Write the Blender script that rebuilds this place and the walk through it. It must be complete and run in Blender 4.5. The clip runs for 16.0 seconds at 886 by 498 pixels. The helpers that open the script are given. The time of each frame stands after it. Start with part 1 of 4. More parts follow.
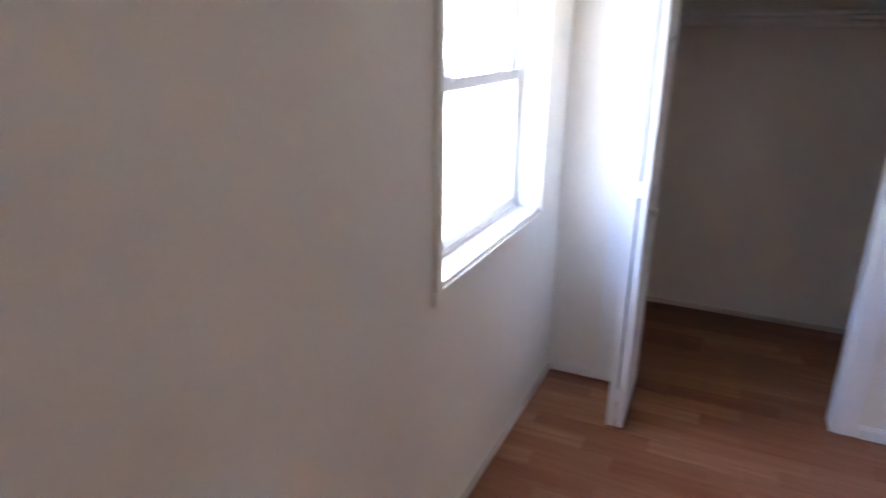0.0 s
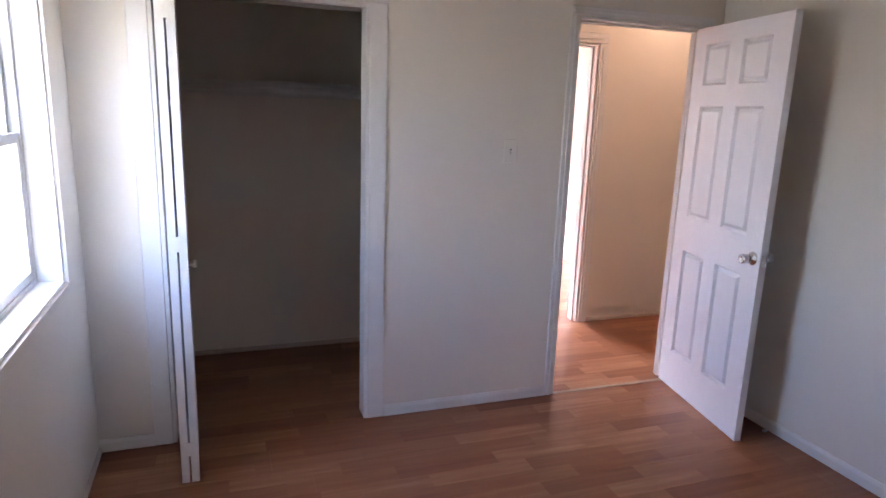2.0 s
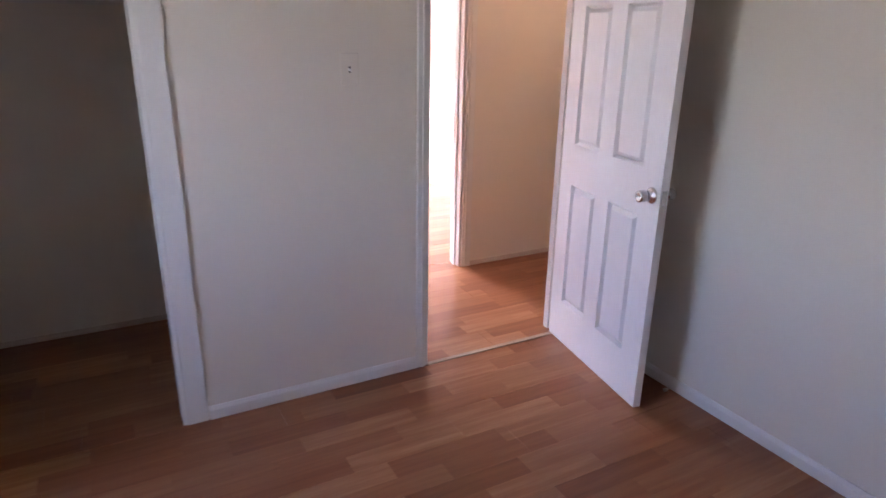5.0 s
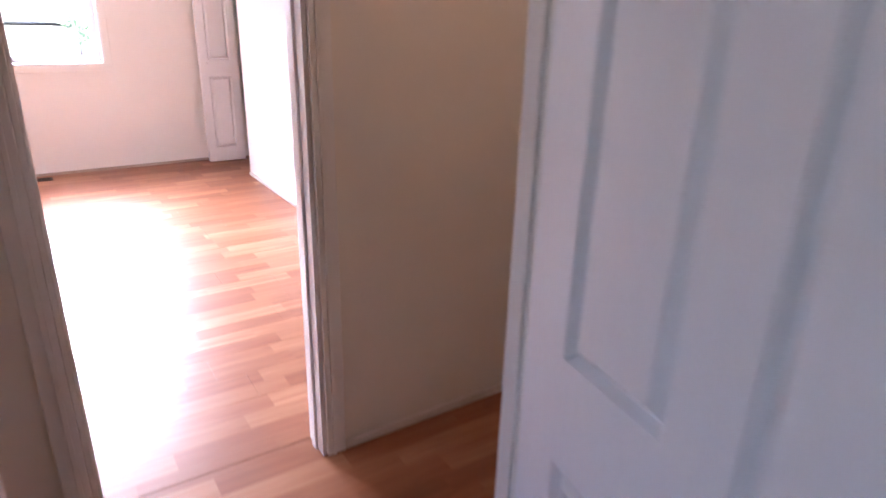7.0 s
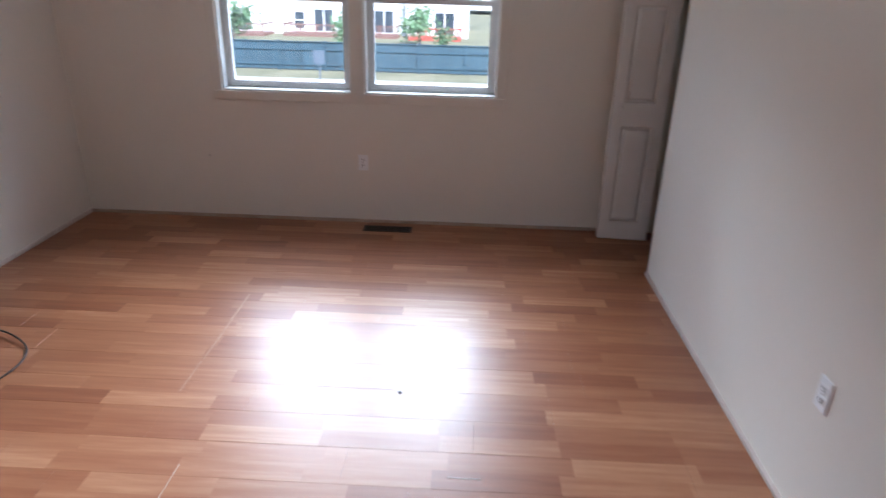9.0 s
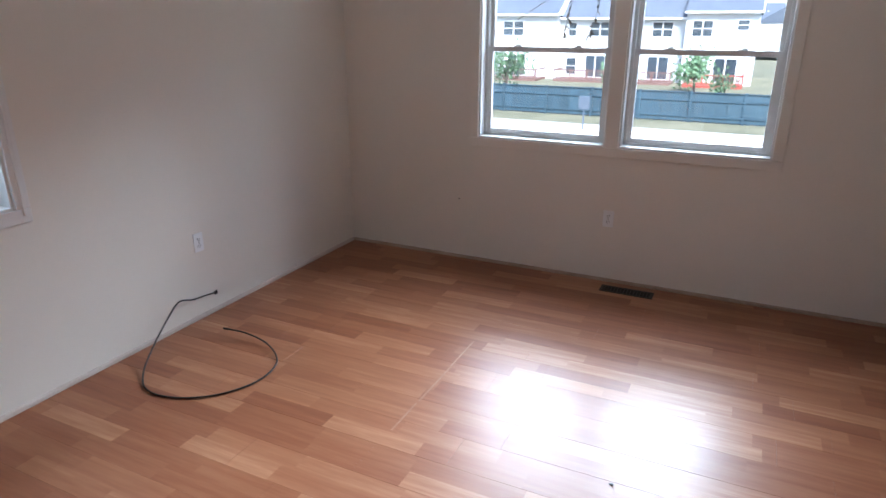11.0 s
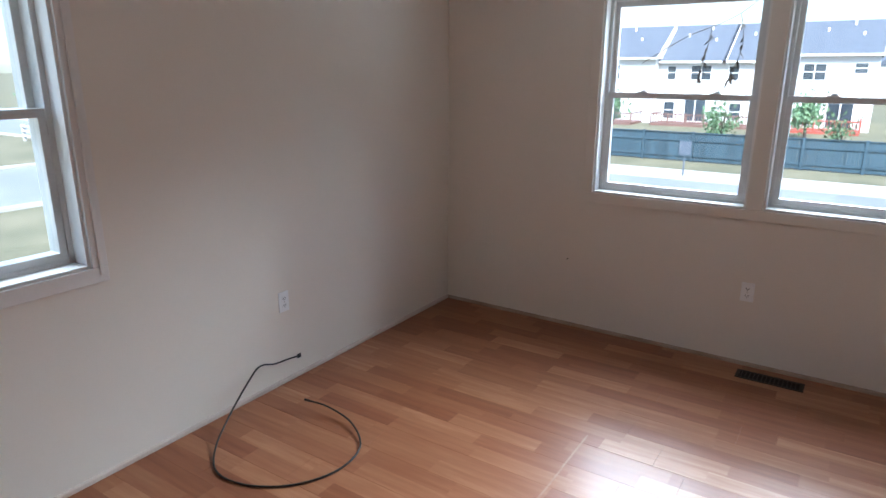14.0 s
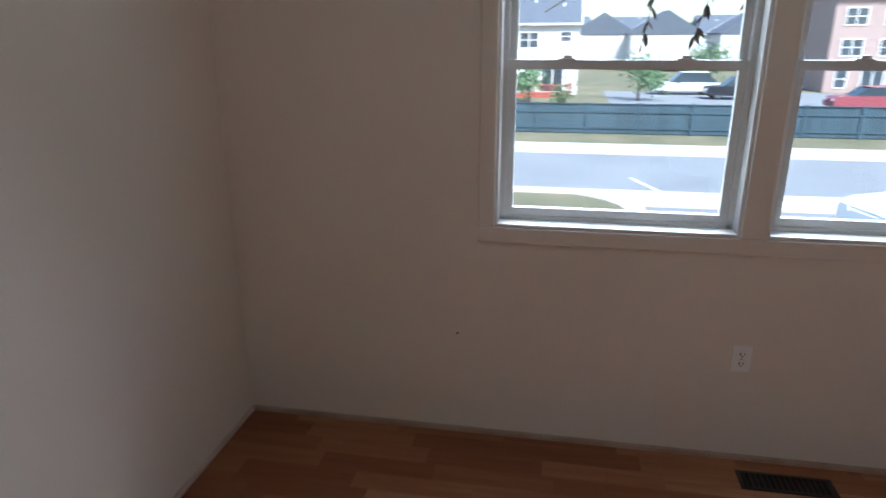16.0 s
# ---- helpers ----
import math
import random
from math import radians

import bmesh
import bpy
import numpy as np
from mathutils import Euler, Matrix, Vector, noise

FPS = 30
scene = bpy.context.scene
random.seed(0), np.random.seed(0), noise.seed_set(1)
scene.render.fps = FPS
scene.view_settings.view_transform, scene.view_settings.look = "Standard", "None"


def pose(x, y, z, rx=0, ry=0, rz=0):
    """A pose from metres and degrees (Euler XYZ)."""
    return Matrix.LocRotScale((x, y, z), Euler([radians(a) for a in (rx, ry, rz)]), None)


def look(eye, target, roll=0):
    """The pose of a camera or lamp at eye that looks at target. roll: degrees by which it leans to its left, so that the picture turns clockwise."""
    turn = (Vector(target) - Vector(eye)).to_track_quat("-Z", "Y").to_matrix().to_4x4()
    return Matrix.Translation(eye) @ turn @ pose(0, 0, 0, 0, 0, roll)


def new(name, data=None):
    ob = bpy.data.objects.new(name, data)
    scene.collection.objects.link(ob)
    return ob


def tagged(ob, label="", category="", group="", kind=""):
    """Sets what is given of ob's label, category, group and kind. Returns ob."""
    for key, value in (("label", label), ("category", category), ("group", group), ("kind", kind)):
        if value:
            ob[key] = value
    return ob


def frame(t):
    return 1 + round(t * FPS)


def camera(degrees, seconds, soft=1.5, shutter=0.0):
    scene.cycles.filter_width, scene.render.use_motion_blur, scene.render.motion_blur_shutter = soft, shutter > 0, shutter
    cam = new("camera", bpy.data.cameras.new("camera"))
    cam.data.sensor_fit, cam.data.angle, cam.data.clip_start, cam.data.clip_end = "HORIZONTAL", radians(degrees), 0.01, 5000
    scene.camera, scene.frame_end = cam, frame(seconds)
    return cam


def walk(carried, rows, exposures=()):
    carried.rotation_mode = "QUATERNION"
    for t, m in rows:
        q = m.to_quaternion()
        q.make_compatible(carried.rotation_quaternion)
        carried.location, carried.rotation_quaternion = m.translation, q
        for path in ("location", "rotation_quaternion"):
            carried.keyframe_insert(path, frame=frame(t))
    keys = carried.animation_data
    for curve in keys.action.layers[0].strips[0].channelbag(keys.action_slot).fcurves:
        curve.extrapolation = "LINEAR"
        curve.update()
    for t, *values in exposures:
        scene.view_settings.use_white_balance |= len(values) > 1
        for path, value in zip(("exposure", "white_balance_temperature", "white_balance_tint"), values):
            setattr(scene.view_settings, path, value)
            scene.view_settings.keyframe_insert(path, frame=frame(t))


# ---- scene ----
cam = camera(69.7, 16.0, shutter=0.4)
PATH = [
    (0, (-1.573, -2.764, 1.571), (-2.382, -1.052, 0.925), 0.5),
    (0.5, (-1.615, -2.781, 1.476), (-1.878, -0.87, 0.947), 1.5),
    (1, (-1.651, -2.822, 1.557), (-1.456, -0.906, 1.018), 1.3),
    (1.5, (-1.711, -2.912, 1.576), (-1.201, -1.038, 1.101), 2.0),
    (2, (-1.738, -2.964, 1.573), (-1.081, -1.125, 1.14), 2.0),
    (2.5, (-1.757, -2.981, 1.575), (-1.05, -1.152, 1.179), 1.6),
    (3, (-1.753, -2.986, 1.577), (-0.996, -1.175, 1.198), 1.4),
    (5.5, (-0.908, -2.067, 1.504), (0.09, -0.483, 0.801), 0.9),
    (6, (-0.524, -1.661, 1.491), (0.571, -0.142, 0.79), 1.1),
    (6.5, (-0.198, -1.221, 1.489), (0.882, 0.298, 0.764), 1.8),
    (7, (0.12, -0.677, 1.517), (1.157, 0.873, 0.796), 1.6),
    (7.5, (0.33, -0.062, 1.573), (1.108, 1.635, 0.853), 1.6),
    (8, (0.492, 0.525, 1.634), (1.020, 2.292, 0.861), 2.4),
    (8.5, (0.590, 0.925, 1.684), (0.837, 2.750, 0.914), 1.8),
    (9, (0.646, 1.358, 1.669), (0.58, 3.202, 0.896), 1.5),
    (9.5, (0.638, 1.576, 1.668), (0.297, 3.39, 0.896), -0.2),
    (10, (0.627, 1.631, 1.659), (0.075, 3.405, 0.917), -0.2),
    (12.5, (0.757, 1.399, 1.773), (-0.227, 3.07, 1.282), -0.4),
    (13, (0.728, 1.45, 1.749), (-0.301, 3.108, 1.307), -0.5),
    (13.5, (0.634, 1.647, 1.72), (-0.444, 3.26, 1.232), -0.2),
    (14, (0.348, 1.912, 1.701), (-0.715, 3.517, 1.157), 0.1),
    (14.5, (0.093, 2.193, 1.696), (-0.949, 3.791, 1.094), 0.1),
    (15, (-0.219, 2.571, 1.633), (-1.111, 4.255, 1.026), 1.3),
    (15.5, (-0.593, 2.957, 1.672), (-1.268, 4.733, 1.048), 1.0),
    (16, (-0.844, 3.418, 1.638), (-1.188, 5.286, 1.012), -0.2),
]
EXPOSURES = [(0, 6.1, 6050, 25), (1.0, 5.72, 6100, 27), (6.2, 5.65, 6300, 31), (7.0, 4.9, 5750, 30), (7.5, 4.1, 5550, 23), (8.0, 3.4, 5450, 16), (9.0, 2.6, 5450, 10), (12.5, 2.55, 5500, 8), (14.5, 2.4, 5550, 6), (15.5, 2.2, 5550, 6), (16, 2.15, 5600, 6)]
walk(cam, [(t, look(eye, target, roll)) for t, eye, target, roll in PATH], EXPOSURES)

# ---------------- light ----------------
world = bpy.data.worlds.new("overcast_day")
scene.world = world
world.use_nodes = True
wn = world.node_tree
sky = wn.nodes.new("ShaderNodeTexSky")
sky.sky_type = 'NISHITA'
sky.sun_disc = False
sky.sun_elevation, sky.sun_rotation = radians(60), radians(150)
sky.air_density, sky.dust_density, sky.ozone_density = 1.1, 1.1, 1.1
wn.links.new(sky.outputs[0], wn.nodes["Background"].inputs[0])
wn.nodes["Background"].inputs[1].default_value = 0.075
sun_data = bpy.data.lights.new("sun", 'SUN')
sun_data.energy, sun_data.angle, sun_data.color = 2.6, radians(20), (1.0, 0.96, 0.9)
sun = new("sun", sun_data)
sun.matrix_world = look((30, -52, 65), (0, 0, 0))



def window_daylight(width, tall, watts, m, above=0.8):
    """The sky's light at a window, from above and from the bright ground below its opening."""
    for out, z, high, tilt, share in ((1.7, 1.25, 1.5, 36, above), (1.1, -tall - 0.80, 0.6, -38, 1 - above)):
        data = bpy.data.lights.new("window_daylight", 'AREA')
        data.shape, data.size, data.size_y = 'RECTANGLE', width * 1.8, high
        data.energy, data.color = watts * share, (0.88, 0.95, 1.0)
        lamp = new("window_daylight", data)
        lamp.matrix_world = m @ pose(0, out, z, -90 + tilt, 0, 0)


window_daylight(1.9, 1.185, 78.0, Matrix.Translation((-0.13, 5.81, 2.125)))
window_daylight(0.95, 1.205, 46.0, Matrix.Translation((-2.30, 2.695, 2.13)) @ Matrix.Rotation(radians(90), 4, 'Z'))
window_daylight(0.92, 1.155, 0.8, Matrix.Translation((-2.30, -0.80, 2.04)) @ Matrix.Rotation(radians(90), 4, 'Z'), 0.62)

low_sky = bpy.data.lights.new("low_sky_daylight", 'AREA')
low_sky.shape, low_sky.size, low_sky.size_y = 'RECTANGLE', 6.5, 2.4
low_sky.energy, low_sky.color = 560.0, (0.92, 0.97, 1.0)
new("low_sky_daylight", low_sky).matrix_world = look((0.1, 11.8, 4.9), (0.1, 5.81, 1.7))

# ---------------- materials ----------------
def material(name):
    m = bpy.data.materials.new(name)
    m.use_nodes = True
    return m, m.node_tree, m.node_tree.nodes["Principled BSDF"]


def node(tree, kind, **sockets):
    n = tree.nodes.new(kind)
    for key, value in sockets.items():
        n.inputs[key.replace("_", " ")].default_value = value
    return n


def ramp(tree, src, stops):
    r = tree.nodes.new("ShaderNodeValToRGB")
    while len(r.color_ramp.elements) < len(stops):
        r.color_ramp.elements.new(0.5)
    for e, (p, c) in zip(r.color_ramp.elements, stops):
        e.position, e.color = p, (*c, 1)
    tree.links.new(src, r.inputs[0])
    return r.outputs[0]


def surface(name, low, high, rough=0.6, scale=3.0, fine=120.0, bump=0.1, metal=0.0, depth=0.002, stretch=(1, 1, 1), random=0.0):
    """Two scales of noise between two colours, with fine relief."""
    m, tree, bsdf = material(name)
    geo = tree.nodes.new("ShaderNodeNewGeometry")
    mapping = tree.nodes.new("ShaderNodeMapping")
    mapping.inputs["Scale"].default_value = stretch
    tree.links.new(geo.outputs["Position"], mapping.inputs[0])
    big = node(tree, "ShaderNodeTexNoise", Scale=scale, Detail=5.0)
    small = node(tree, "ShaderNodeTexNoise", Scale=fine, Detail=3.0)
    for n in (big, small):
        tree.links.new(mapping.outputs[0], n.inputs["Vector"])
    mix = node(tree, "ShaderNodeMath")
    mix.operation = 'MULTIPLY_ADD'
    mix.inputs[1].default_value = 0.35
    half = node(tree, "ShaderNodeMath")
    half.operation = 'MULTIPLY'
    half.inputs[1].default_value = 0.65
    tree.links.new(big.outputs[0], half.inputs[0])
    tree.links.new(small.outputs[0], mix.inputs[0])
    tree.links.new(half.outputs[0], mix.inputs[2])
    colour = ramp(tree, mix.outputs[0], [(0.3, low), (0.7, high)])
    if random:
        info = tree.nodes.new("ShaderNodeObjectInfo")
        hsv = tree.nodes.new("ShaderNodeHueSaturation")
        span = node(tree, "ShaderNodeMath")
        span.operation = 'MULTIPLY_ADD'
        span.inputs[1].default_value, span.inputs[2].default_value = random, 1 - random / 2
        tree.links.new(info.outputs["Random"], span.inputs[0])
        tree.links.new(span.outputs[0], hsv.inputs["Value"])
        tree.links.new(colour, hsv.inputs["Color"])
        colour = hsv.outputs[0]
    tree.links.new(colour, bsdf.inputs["Base Color"])
    bsdf.inputs["Roughness"].default_value, bsdf.inputs["Metallic"].default_value = rough, metal
    if bump:
        b = node(tree, "ShaderNodeBump", Strength=bump, Distance=depth)
        tree.links.new(small.outputs[0], b.inputs["Height"])
        tree.links.new(b.outputs[0], bsdf.inputs["Normal"])
    return m


def laminate():
    """Two-strip oak laminate: strips 97 mm wide along x, each with its own tone and grain."""
    m, tree, bsdf = material("oak_laminate")
    geo = tree.nodes.new("ShaderNodeNewGeometry")
    sep = tree.nodes.new("ShaderNodeSeparateXYZ")
    tree.links.new(geo.outputs["Position"], sep.inputs[0])

    def math(op, a, b=None):
        n = tree.nodes.new("ShaderNodeMath")
        n.operation = op
        for i, v in enumerate((a, b)):
            if v is None:
                continue
            if isinstance(v, (int, float)):
                n.inputs[i].default_value = v
            else:
                tree.links.new(v, n.inputs[i])
        return n.outputs[0]
    row = math('FLOOR', math('DIVIDE', math('ADD', sep.outputs[1], 49.92), 0.0975))
    wn1 = tree.nodes.new("ShaderNodeTexWhiteNoise")
    wn1.noise_dimensions = '1D'
    tree.links.new(row, wn1.inputs["W"])
    shift = math('ADD', sep.outputs[0], math('MULTIPLY', wn1.outputs["Value"], 7.0))
    col = math('FLOOR', math('DIVIDE', shift, 0.47))
    both = tree.nodes.new("ShaderNodeCombineXYZ")
    tree.links.new(row, both.inputs[0])
    tree.links.new(col, both.inputs[1])
    wn2 = tree.nodes.new("ShaderNodeTexWhiteNoise")
    wn2.noise_dimensions = '2D'
    tree.links.new(both.outputs[0], wn2.inputs["Vector"])
    warp = tree.nodes.new("ShaderNodeCombineXYZ")
    tree.links.new(math('MULTIPLY', shift, 1.6), warp.inputs[0])
    tree.links.new(math('MULTIPLY', sep.outputs[1], 22.0), warp.inputs[1])
    tree.links.new(math('MULTIPLY', wn2.outputs["Value"], 30.0), warp.inputs[2])
    grain = node(tree, "ShaderNodeTexNoise", Scale=1.3, Detail=6.0, Roughness=0.65)
    tree.links.new(warp.outputs[0], grain.inputs["Vector"])
    tone = math('ADD', math('MULTIPLY', wn2.outputs["Value"], 0.42), math('MULTIPLY', grain.outputs[0], 0.66))
    wood = ramp(tree, tone, [(0.15, (0.165, 0.054, 0.023)), (0.42, (0.25, 0.090, 0.040)), (0.66, (0.325, 0.135, 0.064)), (0.95, (0.49, 0.26, 0.14))])
    tree.links.new(wood, bsdf.inputs["Base Color"])
    smear = node(tree, "ShaderNodeTexNoise", Scale=2.3, Detail=4.0)
    tree.links.new(geo.outputs["Position"], smear.inputs["Vector"])
    rough = math('ADD', math('MULTIPLY', smear.outputs[0], 0.10), 0.085)
    tree.links.new(rough, bsdf.inputs["Coat Roughness"])
    bsdf.inputs["Coat Weight"].default_value = 0.035
    bsdf.inputs["Roughness"].default_value = 0.38
    bsdf.inputs["Specular IOR Level"].default_value = 0.30
    b = node(tree, "ShaderNodeBump", Strength=0.05, Distance=0.001)
    tree.links.new(grain.outputs[0], b.inputs["Height"])
    tree.links.new(b.outputs[0], bsdf.inputs["Normal"])
    return m


def glazing():
    m = bpy.data.materials.new("window_glass")
    m.use_nodes = True
    tree = m.node_tree
    tree.nodes.remove(tree.nodes["Principled BSDF"])
    clear = node(tree, "ShaderNodeBsdfTransparent", Color=(0.95, 0.965, 0.97, 1))
    gloss = node(tree, "ShaderNodeBsdfGlossy", Roughness=0.02)
    mix = tree.nodes.new("ShaderNodeMixShader")
    mix.inputs[0].default_value = 0.05
    tree.links.new(clear.outputs[0], mix.inputs[1])
    tree.links.new(gloss.outputs[0], mix.inputs[2])
    tree.links.new(mix.outputs[0], tree.nodes["Material Output"].inputs[0])
    return m


WALL = surface("wall_paint", (0.76, 0.705, 0.62), (0.82, 0.765, 0.68), 0.55, 0.9, 260, 0.12, depth=0.0008)
CEIL = surface("ceiling_paint", (0.80, 0.79, 0.77), (0.85, 0.84, 0.82), 0.8, 1.2, 160, 0.2)
WHITE = surface("white_gloss_paint", (0.75, 0.725, 0.69), (0.82, 0.80, 0.765), 0.38, 2.5, 140, 0.05, depth=0.0006)
DOORW = surface("door_paint", (0.76, 0.76, 0.78), (0.83, 0.83, 0.85), 0.42, 2.0, 150, 0.08, depth=0.0006, stretch=(1, 1, 0.12))
VINYL = surface("window_vinyl", (0.58, 0.575, 0.55), (0.70, 0.69, 0.67), 0.35, 6, 90, 0.03)
STRIP = surface("floor_strip", (0.30, 0.21, 0.14), (0.50, 0.40, 0.31), 0.6, 5, 90, 0.1)
PALE = surface("pale_shoe_strip", (0.50, 0.40, 0.33), (0.66, 0.58, 0.52), 0.6, 5, 90, 0.1)
LAM = laminate()
GAP = surface("joint_shadow_dark", (0.05, 0.03, 0.02), (0.09, 0.05, 0.03), 0.9, 5, 60, 0)
GLASS = glazing()
CHROME = surface("satin_chrome", (0.55, 0.55, 0.56), (0.68, 0.68, 0.69), 0.22, 20, 300, 0.02, metal=1.0)
BRASS = surface("worn_steel", (0.30, 0.28, 0.25), (0.45, 0.42, 0.38), 0.4, 20, 200, 0.05, metal=1.0)
RUBBER = surface("black_cable", (0.009, 0.008, 0.008), (0.02, 0.018, 0.017), 0.6, 20, 200, 0.05)
VENT = surface("brown_register", (0.014, 0.010, 0.008), (0.032, 0.022, 0.016), 0.6, 12, 150, 0.05)
HOLE = surface("black_void", (0.008, 0.007, 0.006), (0.012, 0.011, 0.01), 0.95, 5, 50, 0)
PLATE = surface("outlet_plastic", (0.84, 0.84, 0.83), (0.90, 0.90, 0.89), 0.3, 10, 100, 0.02)
RODW = surface("rod_paint", (0.70, 0.68, 0.64), (0.80, 0.78, 0.74), 0.5, 5, 80, 0.05)
DEBRIS = surface("plaster_crumb", (0.6, 0.57, 0.52), (0.75, 0.72, 0.68), 0.8, 30, 200, 0.2)
GRASS = surface("dry_lawn", (0.09, 0.092, 0.05), (0.21, 0.185, 0.115), 0.9, 0.6, 14, 0.6, depth=0.03)
ASPHALT = surface("worn_asphalt", (0.17, 0.178, 0.19), (0.24, 0.248, 0.26), 0.85, 0.4, 40, 0.4, depth=0.004)
CONCRETE = surface("pale_concrete", (0.42, 0.40, 0.37), (0.56, 0.54, 0.50), 0.85, 0.8, 30, 0.3, depth=0.004)
FENCE = surface("dark_stained_fence", (0.026, 0.05, 0.068), (0.05, 0.088, 0.115), 0.75, 2.0, 30, 0.3, stretch=(6, 6, 0.5), random=0.4)
SIDING = surface("white_siding", (0.62, 0.61, 0.59), (0.74, 0.73, 0.71), 0.6, 1.5, 20, 0.1)
SIDING2 = surface("cream_siding", (0.58, 0.56, 0.52), (0.68, 0.66, 0.62), 0.6, 1.5, 20, 0.1)
BRICKF = surface("far_red_brick", (0.31, 0.215, 0.19), (0.42, 0.32, 0.29), 0.85, 3, 18, 0.3)
SHINGLE = surface("blue_grey_shingle", (0.075, 0.086, 0.108), (0.13, 0.145, 0.175), 0.9, 1.5, 12, 0.4, depth=0.01, stretch=(1, 1, 4))
DARKGL = surface("dark_house_glass", (0.025, 0.035, 0.045), (0.08, 0.10, 0.12), 0.1, 0.4, 5, 0)
REDWOOD = surface("red_deck_stain", (0.30, 0.055, 0.035), (0.42, 0.10, 0.07), 0.7, 3, 30, 0.1)
BROWNWOOD = surface("brown_deck_stain", (0.14, 0.07, 0.055), (0.22, 0.12, 0.10), 0.7, 3, 30, 0.1)
LEAF = surface("green_foliage", (0.085, 0.15, 0.075), (0.16, 0.25, 0.125), 0.7, 3, 25, 0, random=0.3)
DEADLEAF = surface("dry_brown_leaf", (0.035, 0.022, 0.014), (0.10, 0.065, 0.04), 0.8, 20, 90, 0)
BARK = surface("grey_bark", (0.06, 0.045, 0.035), (0.13, 0.10, 0.08), 0.9, 8, 60, 0.5, depth=0.01)
CARRED = surface("red_car_paint", (0.24, 0.055, 0.07), (0.30, 0.08, 0.095), 0.25, 2, 50, 0)
CARWHITE = surface("white_car_paint", (0.72, 0.72, 0.72), (0.80, 0.80, 0.80), 0.25, 2, 50, 0)
CARBLACK = surface("black_car_paint", (0.015, 0.016, 0.02), (0.03, 0.032, 0.04), 0.2, 2, 50, 0)
METALG = surface("grey_sign_metal", (0.07, 0.085, 0.11), (0.12, 0.14, 0.17), 0.6, 4, 60, 0.05)

# ---------------- mesh helpers ----------------
def box(bm, x0, x1, y0, y1, z0, z1, bevel=0.0):
    vs = [bm.verts.new((x, y, z)) for z in (z0, z1) for x, y in ((x0, y0), (x1, y0), (x1, y1), (x0, y1))]
    fs = [bm.faces.new([vs[i] for i in q]) for q in ((3, 2, 1, 0), (4, 5, 6, 7), (0, 1, 5, 4), (1, 2, 6, 5), (2, 3, 7, 6), (3, 0, 4, 7))]
    if bevel:
        edges = list({e for f in fs for e in f.edges})
        bmesh.ops.bevel(bm, geom=edges, offset=bevel, segments=2, affect='EDGES', profile=0.5)


def prism(bm, outline, axis, a, b):
    """Extrude a closed outline in two axes along the third axis from a to b."""
    def place(u, v, w):
        return {"x": (w, u, v), "y": (u, w, v), "z": (u, v, w)}[axis]
    lo = [bm.verts.new(place(u, v, a)) for u, v in outline]
    hi = [bm.verts.new(place(u, v, b)) for u, v in outline]
    n = len(outline)
    bm.faces.new(lo[::-1])
    bm.faces.new(hi)
    for i in range(n):
        bm.faces.new((lo[i], lo[(i + 1) % n], hi[(i + 1) % n], hi[i]))


def tube(bm, pts, r, sides=8, taper=None):
    """A round tube along points."""
    rings = []
    for i, p in enumerate(pts):
        p = Vector(p)
        d = (Vector(pts[min(i + 1, len(pts) - 1)]) - Vector(pts[max(i - 1, 0)])).normalized()
        up = Vector((0, 0, 1)) if abs(d.z) < 0.9 else Vector((1, 0, 0))
        u = d.cross(up).normalized()
        v = u.cross(d)
        rr = r if taper is None else r + (taper - r) * i / (len(pts) - 1)
        rings.append([bm.verts.new(p + rr * (math.cos(a) * u + math.sin(a) * v)) for a in (2 * math.pi * k / sides for k in range(sides))])
    for a, b in zip(rings, rings[1:]):
        for k in range(sides):
            bm.faces.new((a[k], a[(k + 1) % sides], b[(k + 1) % sides], b[k]))
    bm.faces.new(rings[0][::-1])
    bm.faces.new(rings[-1])


def lathe(bm, profile, m, sides=20):
    """Turn a profile of (radius, height) about local z, placed by the pose m."""
    rings = [[bm.verts.new(m @ Vector((r * math.cos(2 * math.pi * k / sides), r * math.sin(2 * math.pi * k / sides), h))) for k in range(sides)] for r, h in profile]
    for a, b in zip(rings, rings[1:]):
        for k in range(sides):
            bm.faces.new((a[k], a[(k + 1) % sides], b[(k + 1) % sides], b[k]))
    bm.faces.new(rings[0][::-1])
    bm.faces.new(rings[-1])


def part(name, bm, mat, parent=None, label="", smooth=False):
    bmesh.ops.recalc_face_normals(bm, faces=bm.faces)
    me = bpy.data.meshes.new(name)
    bm.to_mesh(me)
    bm.free()
    me.materials.append(mat)
    if smooth:
        me.shade_smooth()
    ob = new(name, me)
    if parent:
        ob.parent = parent
    if label:
        ob["label"] = label
    return ob


def boxes(name, mat, parent, *dims, bevel=0.0, label=""):
    bm = bmesh.new()
    for d in dims:
        box(bm, *d, bevel=bevel)
    return part(name, bm, mat, parent, label)


def thing(name, label, category, group="", kind="", m=None):
    ob = tagged(new(name), label, category, group, kind)
    if m is not None:
        ob.matrix_world = m
    return ob


